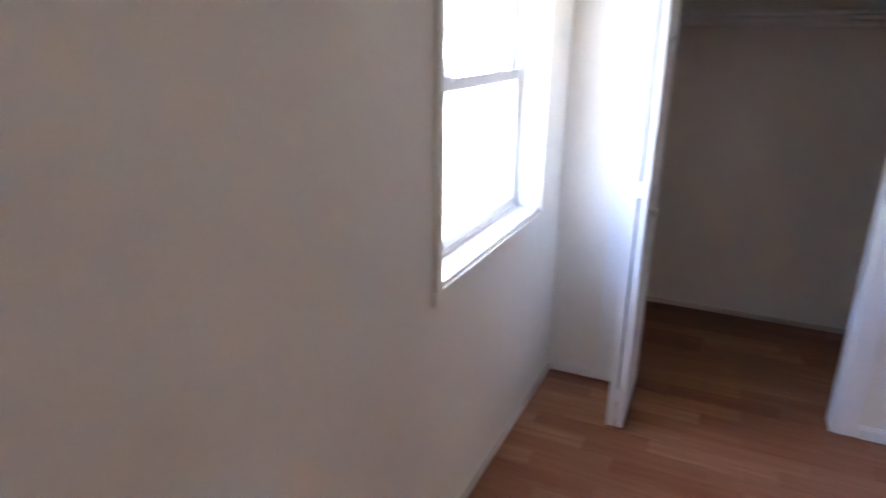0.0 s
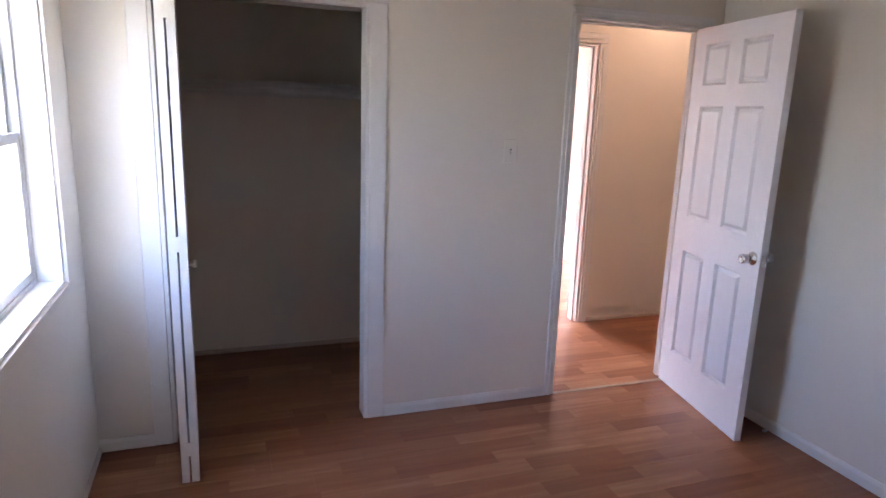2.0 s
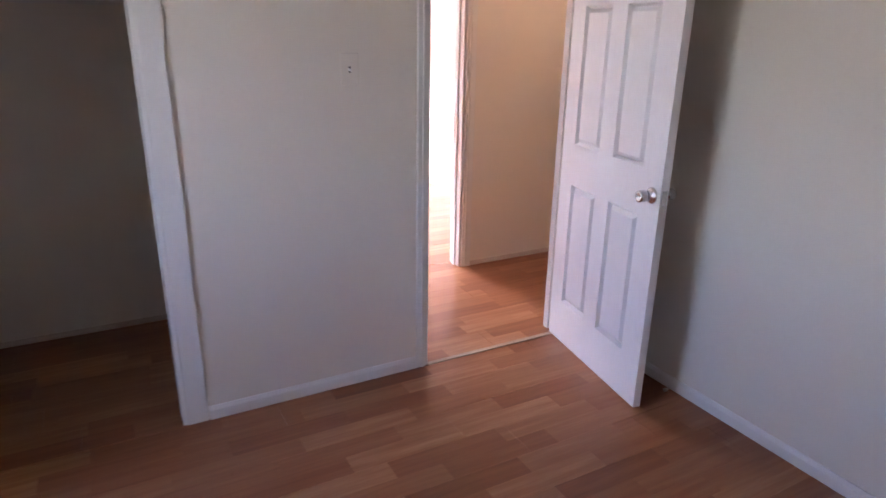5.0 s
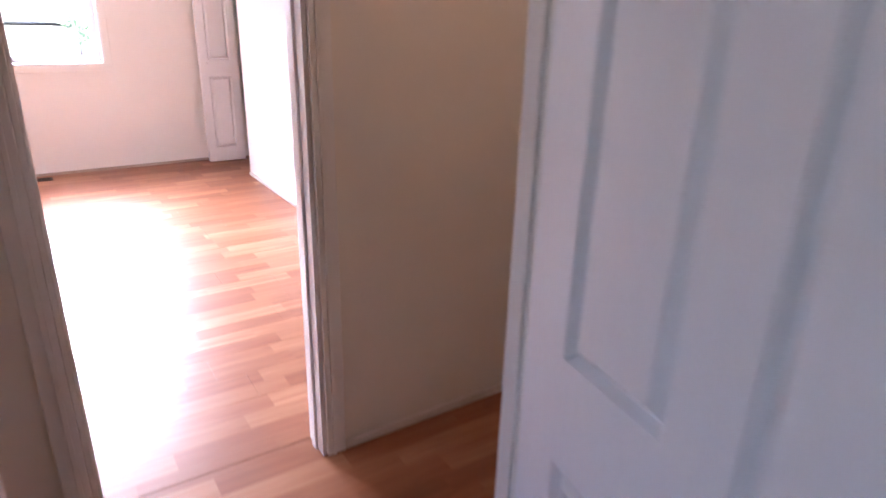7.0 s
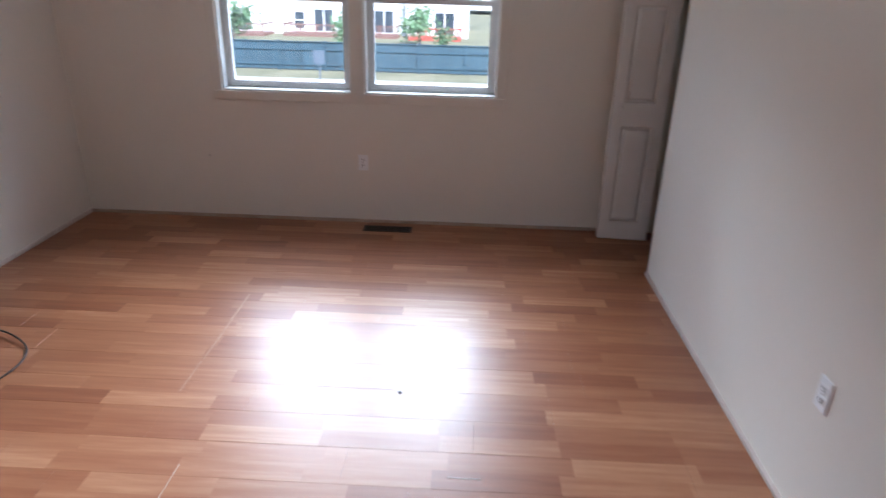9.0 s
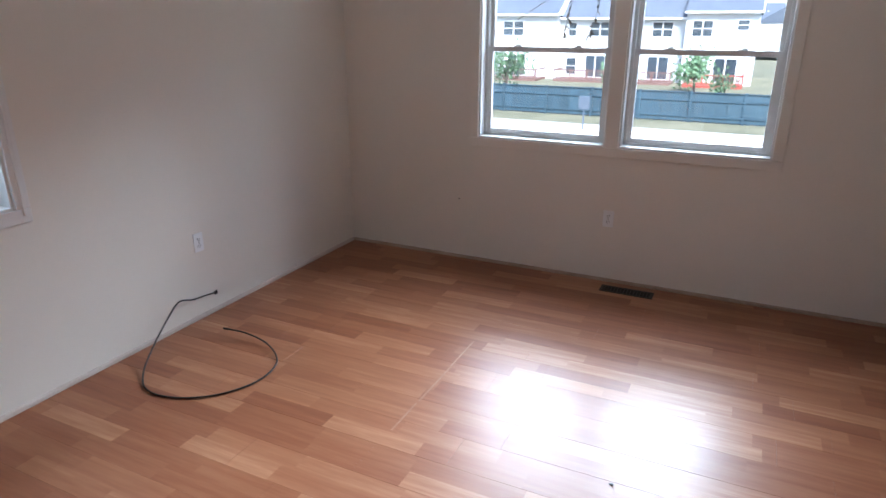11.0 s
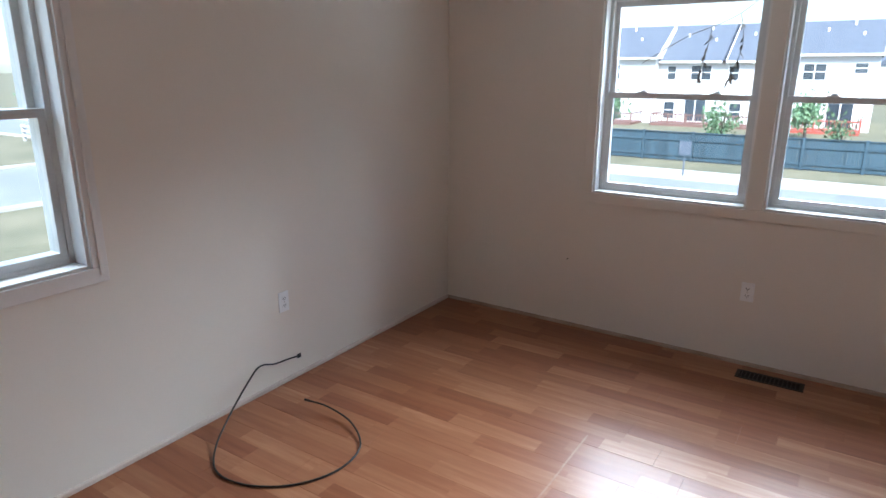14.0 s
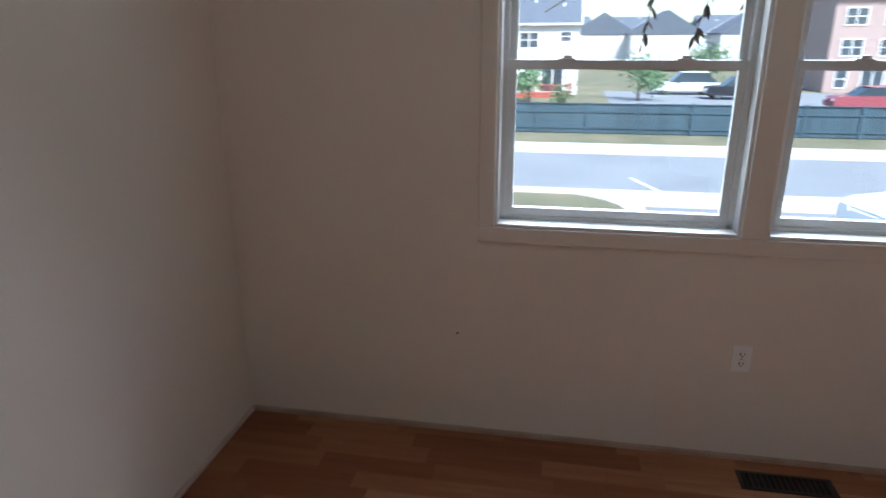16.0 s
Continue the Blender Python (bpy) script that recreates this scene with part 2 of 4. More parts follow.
def wall(name, label, axis, a0, a1, s0, s1, z0, z1, openings=()):
    """A wall from a0 to a1 in thickness along axis, s0 to s1 in length, with openings (s0, s1, z0, z1)."""
    bm = bmesh.new()
    cuts = sorted({s0, s1, *(v for o in openings for v in o[:2])})
    for u, v in zip(cuts, cuts[1:]):
        holes = sorted((o[2], o[3]) for o in openings if o[0] <= u and o[1] >= v)
        z = z0
        for lo, hi in holes + [(z1, z1)]:
            if lo > z + 1e-6:
                box(bm, *((a0, a1, u, v) if axis == "x" else (u, v, a0, a1)), z, lo)
            z = max(z, hi)
    bmesh.ops.remove_doubles(bm, verts=bm.verts, dist=1e-5)
    ob = part(name, bm, WALL)
    return tagged(ob, label, "wall", kind="structure")


# ---------------- shell of the rooms ----------------
CZ = 2.62
XL1, XL2, XR1, XR2 = -2.295, -2.19, 0.905, 1.80
YS, YH0, YH1, YR2, YN = -3.9, 0.10, 1.088, 1.20, 5.81
wall("wall_west_small_bedroom", "off-white painted drywall with a sash window", "x", -2.44, XL1, YS - 0.12, 1.14, -2.7, CZ, [(-1.26, -0.34, 0.885, 2.04)])
wall("wall_west_large_bedroom", "off-white painted drywall with a sash window", "x", -2.44, XL2, 1.144, YN + 0.13, -2.7, CZ, [(2.22, 3.17, 0.925, 2.13)])
wall("wall_north", "cream painted drywall below a double sash window", "y", YN, YN + 0.13, XL2 + 0.002, 2.75, -2.7, CZ, [(-1.08, -0.175, 0.94, 2.125), (-0.085, 0.825, 0.94, 2.125)])
wall("wall_closet_front", "off-white drywall with closet and door openings", "y", 0.0, YH0, XL1 + 0.002, XR1 + 0.0, 0, CZ, [(-1.985, -1.065, -0.01, 2.02), (0.0, 0.80, -0.01, 2.05)])
wall("wall_east_small_bedroom", "off-white drywall behind the open door", "x", XR1 + 0.002, XR1 + 0.11, YS - 0.12, YH0, 0, CZ)
wall("wall_south", "plain off-white drywall", "y", YS - 0.12, YS, XL1 + 0.002, XR1, 0, CZ)
wall("wall_hall", "off-white drywall with a doorway to the large bedroom", "y", YH1, YR2, XL2 + 0.002, 3.0, 0, CZ, [(0.10, 0.825, -0.01, 2.05)])
wall("wall_closet_side", "plain painted closet side wall", "x", -0.62, -0.52, YH0 + 0.002, YH1 - 0.002, 0, CZ)
wall("wall_hall_south", "plain painted hall wall", "y", 0.0, YH0, XR1 + 0.112, 3.0, 0, CZ)
wall("wall_hall_end", "plain painted hall end wall", "x", 3.002, 3.1, 0.0, YR2, 0, CZ)
wall("wall_east_large_bedroom", "off-white drywall ending at the closet", "x", XR2, XR2 + 0.10, YR2 + 0.002, 5.05, 0, CZ)
wall("wall_closet_head", "painted drywall over the closet opening", "x", XR2, XR2 + 0.10, 5.052, YN - 0.002, 2.04, CZ)
wall("wall_closet_back", "plain painted closet back wall", "x", 2.62, 2.74, YR2 + 0.002, YN - 0.002, 0, CZ)
tagged(boxes("ceiling", CEIL, None, (-2.44, 3.1, YS - 0.12, YN + 0.13, CZ + 0.002, CZ + 0.12)), "flat white painted ceiling", "ceiling", kind="structure")
# West eave widened, out of view, to cut sky light at the small window.
tagged(boxes("roof", SHINGLE, None, (-3.0, 3.4, YS - 0.4, YN + 0.16, CZ + 0.14, CZ + 0.3)), "grey shingle roof slab, west eave widened for shade", "roof", kind="structure")


def baseboard(mat, h, t, runs, label):
    """Runs (axis, face, direction, s0, s1)."""
    bm = bmesh.new()
    for axis, face, side, s0, s1 in runs:
        o = [(face, 0.0), (face + side * t, 0.0), (face + side * t, h * 0.72), (face + side * t * 0.45, h), (face, h)]
        prism(bm, o, "y" if axis == "x" else "x", s0, s1)
    return tagged(part("baseboard", bm, mat), label, "baseboard", kind="structure")


baseboard(WHITE, 0.058, 0.012, [("y", 0.0, -1, XL1, -2.065), ("y", 0.0, -1, -0.98, -0.045), ("x", XR1 + 0.002, -1, YS, -0.02), ("y", 0.0, -1, 0.846, XR1)], "low white painted baseboard, chipped and scuffed")
baseboard(PALE, 0.026, 0.012, [("x", XL1, 1, YS, -0.014), ("y", YH1, -1, 0.885, 3.0), ("y", YH1, -1, XL2, -0.62), ("x", XR2, -1, YR2, 5.05)], "thin pale shoe strip along the floor")
baseboard(PALE, 0.024, 0.012, [("x", XL2, 1, YR2, YN)], "thin pale shoe strip along the window wall")
baseboard(STRIP, 0.022, 0.012, [("y", YN, -1, XL2 + 0.012, 1.62)], "thin dark wood strip along the floor")

# ---------------- door casings ----------------
def casing_y(name, label, y, side, x0, x1, top, w, t, bead=True):
    """Moulded casing round an opening in a wall facing y; side is -1 towards the small bedroom."""
    base = thing(name, label, "door trim", kind="structure")
    def strip(n, a, b, horizontal, z0, z1):
        bm = bmesh.new()
        lo, hi = min(y, y + side * t), max(y, y + side * t)
        box(bm, a, b, lo, hi, z0, z1, bevel=0.003)
        if not bead:
            pass
        elif horizontal:
            box(bm, a + 0.012, b - 0.012, min(y, y + side * (t + 0.005)), max(y, y + side * (t + 0.005)), z0 + 0.35 * w, z0 + 0.6 * w, bevel=0.002)
        else:
            c = a + (b - a) * (0.62 if b <= x0 + 1e-6 else 0.38)
            box(bm, c - 0.1 * w, c + 0.1 * w, min(y, y + side * (t + 0.005)), max(y, y + side * (t + 0.005)), z0, z1 - 0.3 * w, bevel=0.002)
        part(n, bm, WHITE, base)
    strip("casing_side", x0 - w, x0, False, 0.0, top)
    strip("casing_side", x1, x1 + w, False, 0.0, top)
    strip("casing_head", x0 - w, x1 + w, True, top + 0.001, top + w)
    return base


casing_y("trim_closet", "flat white painted closet casing with worn edges", 0.0, -1, -1.985, -1.065, 2.02, 0.08, 0.012, bead=False)
casing_y("trim_bedroom_door", "narrow white painted door casing", 0.0, -1, 0.0, 0.80, 2.05, 0.045, 0.012)
casing_y("trim_bedroom_door_hall", "narrow white painted door casing", YH0, 1, 0.0, 0.80, 2.05, 0.05, 0.012)
casing_y("trim_large_bedroom_door", "moulded white door casing in the hall", YH1, -1, 0.10, 0.825, 2.05, 0.068, 0.016)
casing_y("trim_large_bedroom_door_inner", "moulded white door casing", YR2, 1, 0.10, 0.825, 2.05, 0.06, 0.014)


def jambs(name, label, x0, x1, y0, y1, top, stop_y):
    base = thing(name, label, "door jamb", kind="structure")
    t = 0.016
    boxes("jamb_side", WHITE, base, (x0 + 0.001, x0 + t, y0 - 0.004, y1 + 0.004, 0, top - 0.002), bevel=0.002)
    boxes("jamb_side", WHITE, base, (x1 - t, x1 - 0.001, y0 - 0.004, y1 + 0.004, 0, top - 0.002), bevel=0.002)
    boxes("jamb_head", WHITE, base, (x0 + t, x1 - t, y0 - 0.004, y1 + 0.004, top - t, top - 0.002), bevel=0.002)
    boxes("door_stop", WHITE, base, (x0 + t, x0 + t + 0.01, stop_y, stop_y + 0.032, 0, top - t), bevel=0.002)
    boxes("door_stop", WHITE, base, (x1 - t - 0.01, x1 - t, stop_y, stop_y + 0.032, 0, top - t), bevel=0.002)
    boxes("door_stop", WHITE, base, (x0 + t + 0.01, x1 - t - 0.01, stop_y, stop_y + 0.032, top - t - 0.01, top - t), bevel=0.002)
    return base


j = jambs("jamb_bedroom_door", "white painted door jamb with a strike plate", 0.0, 0.80, 0.0, YH0, 2.05, 0.055)
boxes("strike_plate", BRASS, j, (0.016, 0.0185, 0.006, 0.034, 0.90, 0.96), label="small worn metal strike plate")
boxes("strike_hole", HOLE, j, (0.0175, 0.0192, 0.012, 0.027, 0.917, 0.943))
j = jambs("jamb_large_bedroom_door", "white painted door jamb, scuffed", 0.10, 0.825, YH1, YR2, 2.05, 1.13)
boxes("strike_plate", BRASS, j, (0.116, 0.1185, 1.165, 1.195, 0.93, 0.99), label="small worn metal strike plate")
j = thing("jamb_closet", "white painted closet jamb", "door jamb", kind="structure")
boxes("jamb_side", WHITE, j, (-1.984, -1.968, -0.004, YH0 + 0.004, 0, 2.018))
boxes("jamb_side", WHITE, j, (-1.082, -1.066, -0.004, YH0 + 0.004, 0, 2.018))
boxes("jamb_head", WHITE, j, (-1.968, -1.082, -0.004, YH0 + 0.004, 2.002, 2.018))
boxes("bifold_track", BRASS, j, (-1.95, -1.10, 0.03, 0.055, 1.985, 2.001))


# ---------------- panelled doors ----------------
def panelled(name, parent, w, h, t, cols, rows, stile, mat, rail_label=""):
    """A panelled leaf in local coordinates: u along x, thickness along y, z up. Openings are recessed with raised fields."""
    us = [c for ab in cols for c in ab]
    zs = [c for ab in rows for c in ab]
    bm = bmesh.new()
    ue, ze = [0.0, *us, w], [0.0, *zs, h]
    for i in range(0, len(ue), 2):
        box(bm, ue[i], ue[i + 1], 0, t, 0, h)
    for k in range(0, len(ze), 2):
        for a, b in cols:
            box(bm, a, b, 0, t, ze[k], ze[k + 1])
    bmesh.ops.remove_doubles(bm, verts=bm.verts, dist=1e-5)
    leaf = part(name, bm, mat, parent)
    dip, field = 0.0165, 0.001
    for a, b in cols:
        for z0, z1 in rows:
            bm = bmesh.new()
            e = min(0.031, (b - a) * 0.2)
            for y_edge, y_dip, y_up in ((0.0, dip, field), (t, t - dip, t - field)):
                rings = []
                for inset, yy in ((0.0, y_edge), (0.011, y_dip), (0.014, y_dip), (e, y_up)):
                    rings.append([bm.verts.new(p) for p in ((a + inset, yy, z0 + inset), (b - inset, yy, z0 + inset), (b - inset, yy, z1 - inset), (a + inset, yy, z1 - inset))])
                for r, s in zip(rings, rings[1:]):
                    for k in range(4):
                        bm.faces.new((r[k], r[(k + 1) % 4], s[(k + 1) % 4], s[k]))
                bm.faces.new(rings[-1])
            part("panel", bm, mat, leaf)
    return leaf


def knob_set(parent, u, z, t):
    for side, y in ((-1, 0.0), (1, t)):
        m = Matrix.Translation((u, y, z)) @ Vector((0, 0, 1)).rotation_difference(Vector((0, side, 0))).to_matrix().to_4x4()
        bm = bmesh.new()
        lathe(bm, [(0.033, 0.0), (0.033, 0.004), (0.026, 0.010), (0.017, 0.013), (0.017, 0.024), (0.021, 0.029), (0.023, 0.034), (0.0235, 0.056), (0.0215, 0.062), (0.013, 0.063), (0.011, 0.060)], m)
        part("knob", bm, CHROME, parent, "satin chrome door knob", smooth=True)
    boxes("latch_plate", CHROME, parent, (0.763, 0.767, 0.006, 0.029, z - 0.028, z + 0.028))


d = Vector((0.622 - 0.752, -0.75)).normalized()
door = thing("door_1", "white six-panel door standing open into the room", "door", kind="structure", m=pose(0.757, 0.016, 0.006, 0, 0, math.degrees(math.atan2(d.y, d.x))))
leaf = panelled("door_leaf", door, 0.765, 2.03, 0.035, [(0.102, 0.314), (0.422, 0.637)], [(0.215, 0.825), (1.016, 1.625), (1.73, 1.942)], 0.11, DOORW)
leaf.matrix_basis = pose(0, 0.0, 0)
knob_set(door, 0.712, 0.92, 0.035)
for z in (0.2, 1.0, 1.82):
    bm = bmesh.new()
    tube(bm, [(-0.004, 0.036, z - 0.045), (-0.004, 0.036, z + 0.045)], 0.006)
    part("hinge", bm, BRASS, door, "painted steel hinge")


def bifold(name, label, m, w, h, gap, knob_side):
    base = thing(name, label, "closet door", kind="structure", m=m)
    for y in (0.0, 0.03 + gap):
        lf = panelled("leaf", base, w, h, 0.03, [(0.07, w - 0.07)], [(0.13, 0.80), (0.95, 1.55), (1.67, h - 0.1)], 0.07, WHITE)
        lf.matrix_basis = pose(0, y, 0)
    for z in (0.12, 0.98, 1.83):
        boxes("hinge", WHITE, base, (w - 0.002, w + 0.003, 0.016, 0.044 + gap, z, z + 0.06))
    bm = bmesh.new()
    lathe(bm, [(0.009, 0), (0.009, 0.012), (0.016, 0.018), (0.016, 0.026), (0.01, 0.031)], Matrix.Translation((w - 0.05, 0.06 + gap if knob_side > 0 else 0.0, 0.92)) @ Vector((0, 0, 1)).rotation_difference(Vector((0, knob_side, 0))).to_matrix().to_4x4(), 12)
    part("knob", bm, WHITE, base, "small white closet knob", smooth=True)
    return base


bifold("bifold_door_small_bedroom", "white folding closet door, folded open", pose(-1.945, 0.04, 0.02, 0, 0, -88.0), 0.44, 1.965, 0.008, 1)
bifold("bifold_door_large_bedroom", "white panelled folding closet door, folded open", pose(1.93, 5.66, 0.02, 0, 0, 180 - 4), 0.34, 1.99, 0.008, 1)

# ---------------- closet fittings ----------------
shelf = thing("closet_shelf", "thin painted closet shelf along the back wall", "shelf")
boxes("board", RODW, shelf, (XL1 + 0.004, -0.624, 0.74, YH1 - 0.002, 1.665, 1.683), bevel=0.002)
boxes("cleat", RODW, shelf, (XL1 + 0.004, -0.624, YH1 - 0.02, YH1 - 0.003, 1.60, 1.664))
rod = thing("closet_rod", "painted closet rod below the shelf", "rod")
bm = bmesh.new()
tube(bm, [(XL1 + 0.002, 0.80, 1.625), (-0.622, 0.80, 1.625)], 0.016, 12)
part("pole", bm, RODW, rod, smooth=True)
for x, s in ((XL1 + 0.001, 1), (-0.621, -1)):
    bm = bmesh.new()
    lathe(bm, [(0.028, 0), (0.028, 0.01), (0.02, 0.016)], Matrix.Translation((x, 0.80, 1.625)) @ Vector((0, 0, 1)).rotation_difference(Vector((s, 0, 0))).to_matrix().to_4x4(), 12)
    part("socket", bm, RODW, rod)


# ---------------- windows ----------------
def sash_window(name, label, m, w, h, rail, depth=0.145, frame_in=0.075):
    """Local: u along x from 0 to w, inside face at y=0, outside towards +y, z from 0 to h. rail: height of the meeting rail."""
    base = thing(name, label, "window", kind="structure", m=m)
    f = 0.022
    boxes("reveal", WHITE, base, (0.001, 0.012, 0.002, frame_in, 0.001, h - 0.001))
    boxes("reveal", WHITE, base, (w - 0.012, w - 0.001, 0.002, frame_in, 0.001, h - 0.001))
    boxes("reveal", WHITE, base, (0.012, w - 0.012, 0.002, frame_in, h - 0.012, h - 0.001))
    boxes("window_sill", WHITE, base, (0.012, w - 0.012, -0.004, frame_in, 0.001, 0.014), bevel=0.003)
    y0, y1 = frame_in, depth
    fr = boxes("window_frame", VINYL, base, (0.001, 0.001 + f + 0.01, y0, y1, 0.001, h - 0.001), (w - f - 0.011, w - 0.001, y0, y1, 0.001, h - 0.001), (f, w - f, y0, y1, 0.001, f + 0.008), (f, w - f, y0, y1, h - f - 0.008, h - 0.001))
    ym = (y0 + y1) / 2
    for nm, a, b, z0, z1 in (("lower_sash", y0 + 0.006, ym - 0.001, f + 0.006, rail + 0.02), ("upper_sash", ym + 0.001, y1 - 0.006, rail - 0.015, h - f - 0.006)):
        s = 0.034
        u0, u1 = f + 0.006, w - f - 0.006
        sash = boxes(nm, VINYL, base, (u0, u0 + s, a, b, z0, z1), (u1 - s, u1, a, b, z0, z1), (u0 + s, u1 - s, a, b, z0, z0 + s), (u0 + s, u1 - s, a, b, z1 - s, z1))
        pane = boxes("pane", GLASS, sash, (u0 + s, u1 - s, (a + b) / 2 - 0.002, (a + b) / 2 + 0.002, z0 + s, z1 - s), label="clear window glass")
        pane.visible_shadow = False
    for u in (0.27 * w, 0.73 * w):
        boxes("sash_latch", VINYL, base, (u - 0.03, u + 0.03, y0 + 0.004, y0 + 0.03, rail + 0.02, rail + 0.027), (u - 0.012, u + 0.02, y0 + 0.008, y0 + 0.024, rail + 0.027, rail + 0.037), bevel=0.002)
    return base


def window_casing(name, label, m, w, h, c, t, mulls=(), ridge=False):
    base = thing(name, label, "window trim", kind="structure", m=m)
    pieces = [(-c, 0, 0, h), (w, w + c, 0, h), (-c, w + c, h, h + c), (-c, w + c, -c, 0)] + [(a, b, 0, h) for a, b in mulls]
    for i, (a, b, z0, z1) in enumerate(pieces):
        boxes("casing_board", WALL if not ridge else WHITE, base, (a + 0.0005, b - 0.0005, -t, 0.001, z0 + 0.0005, z1 - 0.0005), bevel=0.003)
        if ridge and i in (1, 2):
            e = (a + 0.4 * c, a + 0.62 * c, -t - 0.007, -t + 0.001, z0 - c * 0.5, z1) if i == 1 else (a, b, -t - 0.007, -t + 0.001, z0 + 0.4 * c, z0 + 0.62 * c)
            boxes("casing_bead", WHITE, base, e, bevel=0.003)
    return base


WM = Matrix.Translation((-1.08, YN, 0.94))
sash_window("window_1", "white vinyl double-hung window overlooking the street", WM, 0.905, 1.185, 0.605)
sash_window("window_2", "white vinyl double-hung window overlooking the street", Matrix.Translation((-0.085, YN, 0.94)), 0.91, 1.185, 0.605)
window_casing("trim_double_window", "flat painted casing around the paired windows", WM, 1.905, 1.185, 0.062, 0.012, [(0.905, 0.995)])
TURN = Matrix.Rotation(radians(90), 4, 'Z')
sash_window("window_3", "white vinyl double-hung window beside the corner", Matrix.Translation((XL2, 2.22, 0.925)) @ TURN, 0.95, 1.205, 0.61, depth=0.24, frame_in=0.09)
window_casing("trim_side_window", "moulded white casing around the side window", Matrix.Translation((XL2, 2.22, 0.925)) @ TURN, 0.95, 1.205, 0.065, 0.014, ridge=True)
sash_window("window_4", "white vinyl double-hung window in the small bedroom", Matrix.Translation((XL1, -1.26, 0.885)) @ TURN, 0.92, 1.155, 0.535, depth=0.145, frame_in=0.085)
window_casing("trim_small_bedroom_window", "narrow painted casing around the bedroom window", Matrix.Translation((XL1, -1.26, 0.885)) @ TURN, 0.92, 1.155, 0.042, 0.014)


# ---------------- outlets, switch, register, cable ----------------
def outlet(label, m):
    """A duplex outlet; local y points into the wall."""
    base = thing("outlet", label, "outlet", m=m)
    boxes("cover_plate", PLATE, base, (-0.036, 0.036, -0.006, 0.0, -0.058, 0.058), bevel=0.003)
    for z in (-0.021, 0.021):
        r = boxes("receptacle", PLATE, base, (-0.016, 0.016, -0.009, -0.0055, z - 0.014, z + 0.014), bevel=0.002)
        boxes("slot", HOLE, r, (-0.009, -0.006, -0.0098, -0.0088, z - 0.003, z + 0.007), (0.006, 0.009, -0.0098, -0.0088, z - 0.003, z + 0.007), (-0.003, 0.003, -0.0098, -0.0088, z - 0.010, z - 0.006))
    bm = bmesh.new()
    lathe(bm, [(0.003, 0), (0.003, 0.0015), (0.0015, 0.002)], Matrix.Translation((0, -0.0055, 0)) @ Vector((0, 0, 1)).rotation_difference(Vector((0, -1, 0))).to_matrix().to_4x4(), 8)
    part("screw", bm, CHROME, base)
    return base


outlet("white duplex outlet on the side wall above the cable", Matrix.Translation((XL2, 4.16, 0.475)) @ TURN)
outlet("white duplex outlet below the paired windows", Matrix.Translation((-0.105, YN, 0.455)))
outlet("white duplex outlet low on the bare wall", Matrix.Translation((XR2, 3.085, 0.50)) @ Matrix.Rotation(radians(-90), 4, 'Z'))

sw = thing("light_switch", "white toggle light switch painted over, beside the door", "light switch", m=Matrix.Translation((-0.335, 0, 1.37)))
boxes("cover_plate", WALL, sw, (-0.037, 0.037, -0.006, 0.0, -0.06, 0.06), bevel=0.003)
boxes("toggle_slot", HOLE, sw, (-0.004, 0.004, -0.0068, -0.0055, -0.011, 0.011))
boxes("toggle", PLATE, sw, (-0.0035, 0.0035, -0.016, -0.006, -0.006, 0.004), bevel=0.001)

reg = thing("floor_register", "dark brown metal floor register set in laminate", "vent")
x0, x1, y0, y1 = -0.09, 0.26, 5.615, 5.725
boxes("rim", VENT, reg, (x0, x1, y0, y0 + 0.014, 0.0, 0.005), (x0, x1, y1 - 0.014, y1, 0.0, 0.005), (x0, x0 + 0.016, y0 + 0.014, y1 - 0.014, 0.0, 0.005), (x1 - 0.016, x1, y0 + 0.014, y1 - 0.014, 0.0, 0.005))
boxes("duct", HOLE, reg, (x0 + 0.016, x1 - 0.016, y0 + 0.014, y1 - 0.014, 0.0002, 0.001))
for k in range(15):
    u = x0 + 0.026 + k * 0.0215
    boxes("louvre", VENT, reg, (u, u + 0.005, y0 + 0.014, y1 - 0.014, 0.001, 0.004))


def spline(points, n=10):
    """A smooth curve through the points."""
    p = [Vector(points[0]), *map(Vector, points), Vector(points[-1])]
    out = []
    for a, b, c, e in zip(p, p[1:], p[2:], p[3:]):
        for k in range(n):
            t = k / n
            out.append(0.5 * (2 * b + (c - a) * t + (2 * a - 5 * b + 4 * c - e) * t * t + (3 * b - a - 3 * c + e) * t ** 3))
    return out + [Vector(points[-1])]


cable = thing("coaxial_cable", "black coaxial cable looping from the wall onto the floor", "cable")
bm = bmesh.new()
tube(bm, spline([(-2.185, 4.25, 0.118), (-2.178, 4.16, 0.135), (-2.17, 4.05, 0.15), (-2.16, 3.94, 0.182), (-2.13, 3.83, 0.14), (-2.06, 3.65, 0.06), (-1.95, 3.48, 0.012), (-1.80, 3.375, 0.006), (-1.62, 3.39, 0.006), (-1.46, 3.50, 0.006), (-1.375, 3.68, 0.006), (-1.41, 3.87, 0.008), (-1.57, 3.99, 0.02), (-1.75, 4.02, 0.035), (-1.86, 4.00, 0.045)]), 0.0047, 8)
part("sheath", bm, RUBBER, cable, smooth=True)
bm = bmesh.new()
tube(bm, [(-1.86, 4.00, 0.045), (-1.892, 3.993, 0.047)], 0.006, 8)
part("connector", bm, RUBBER, cable, "crimped connector end")
boxes("wall_hole", HOLE, cable, (XL2, XL2 + 0.002, 4.235, 4.262, 0.105, 0.130), label="ragged dark hole in the drywall")
nail = boxes("nail_hole", HOLE, None, (-1.229, -1.221, YN - 0.002, YN, 0.466, 0.474))
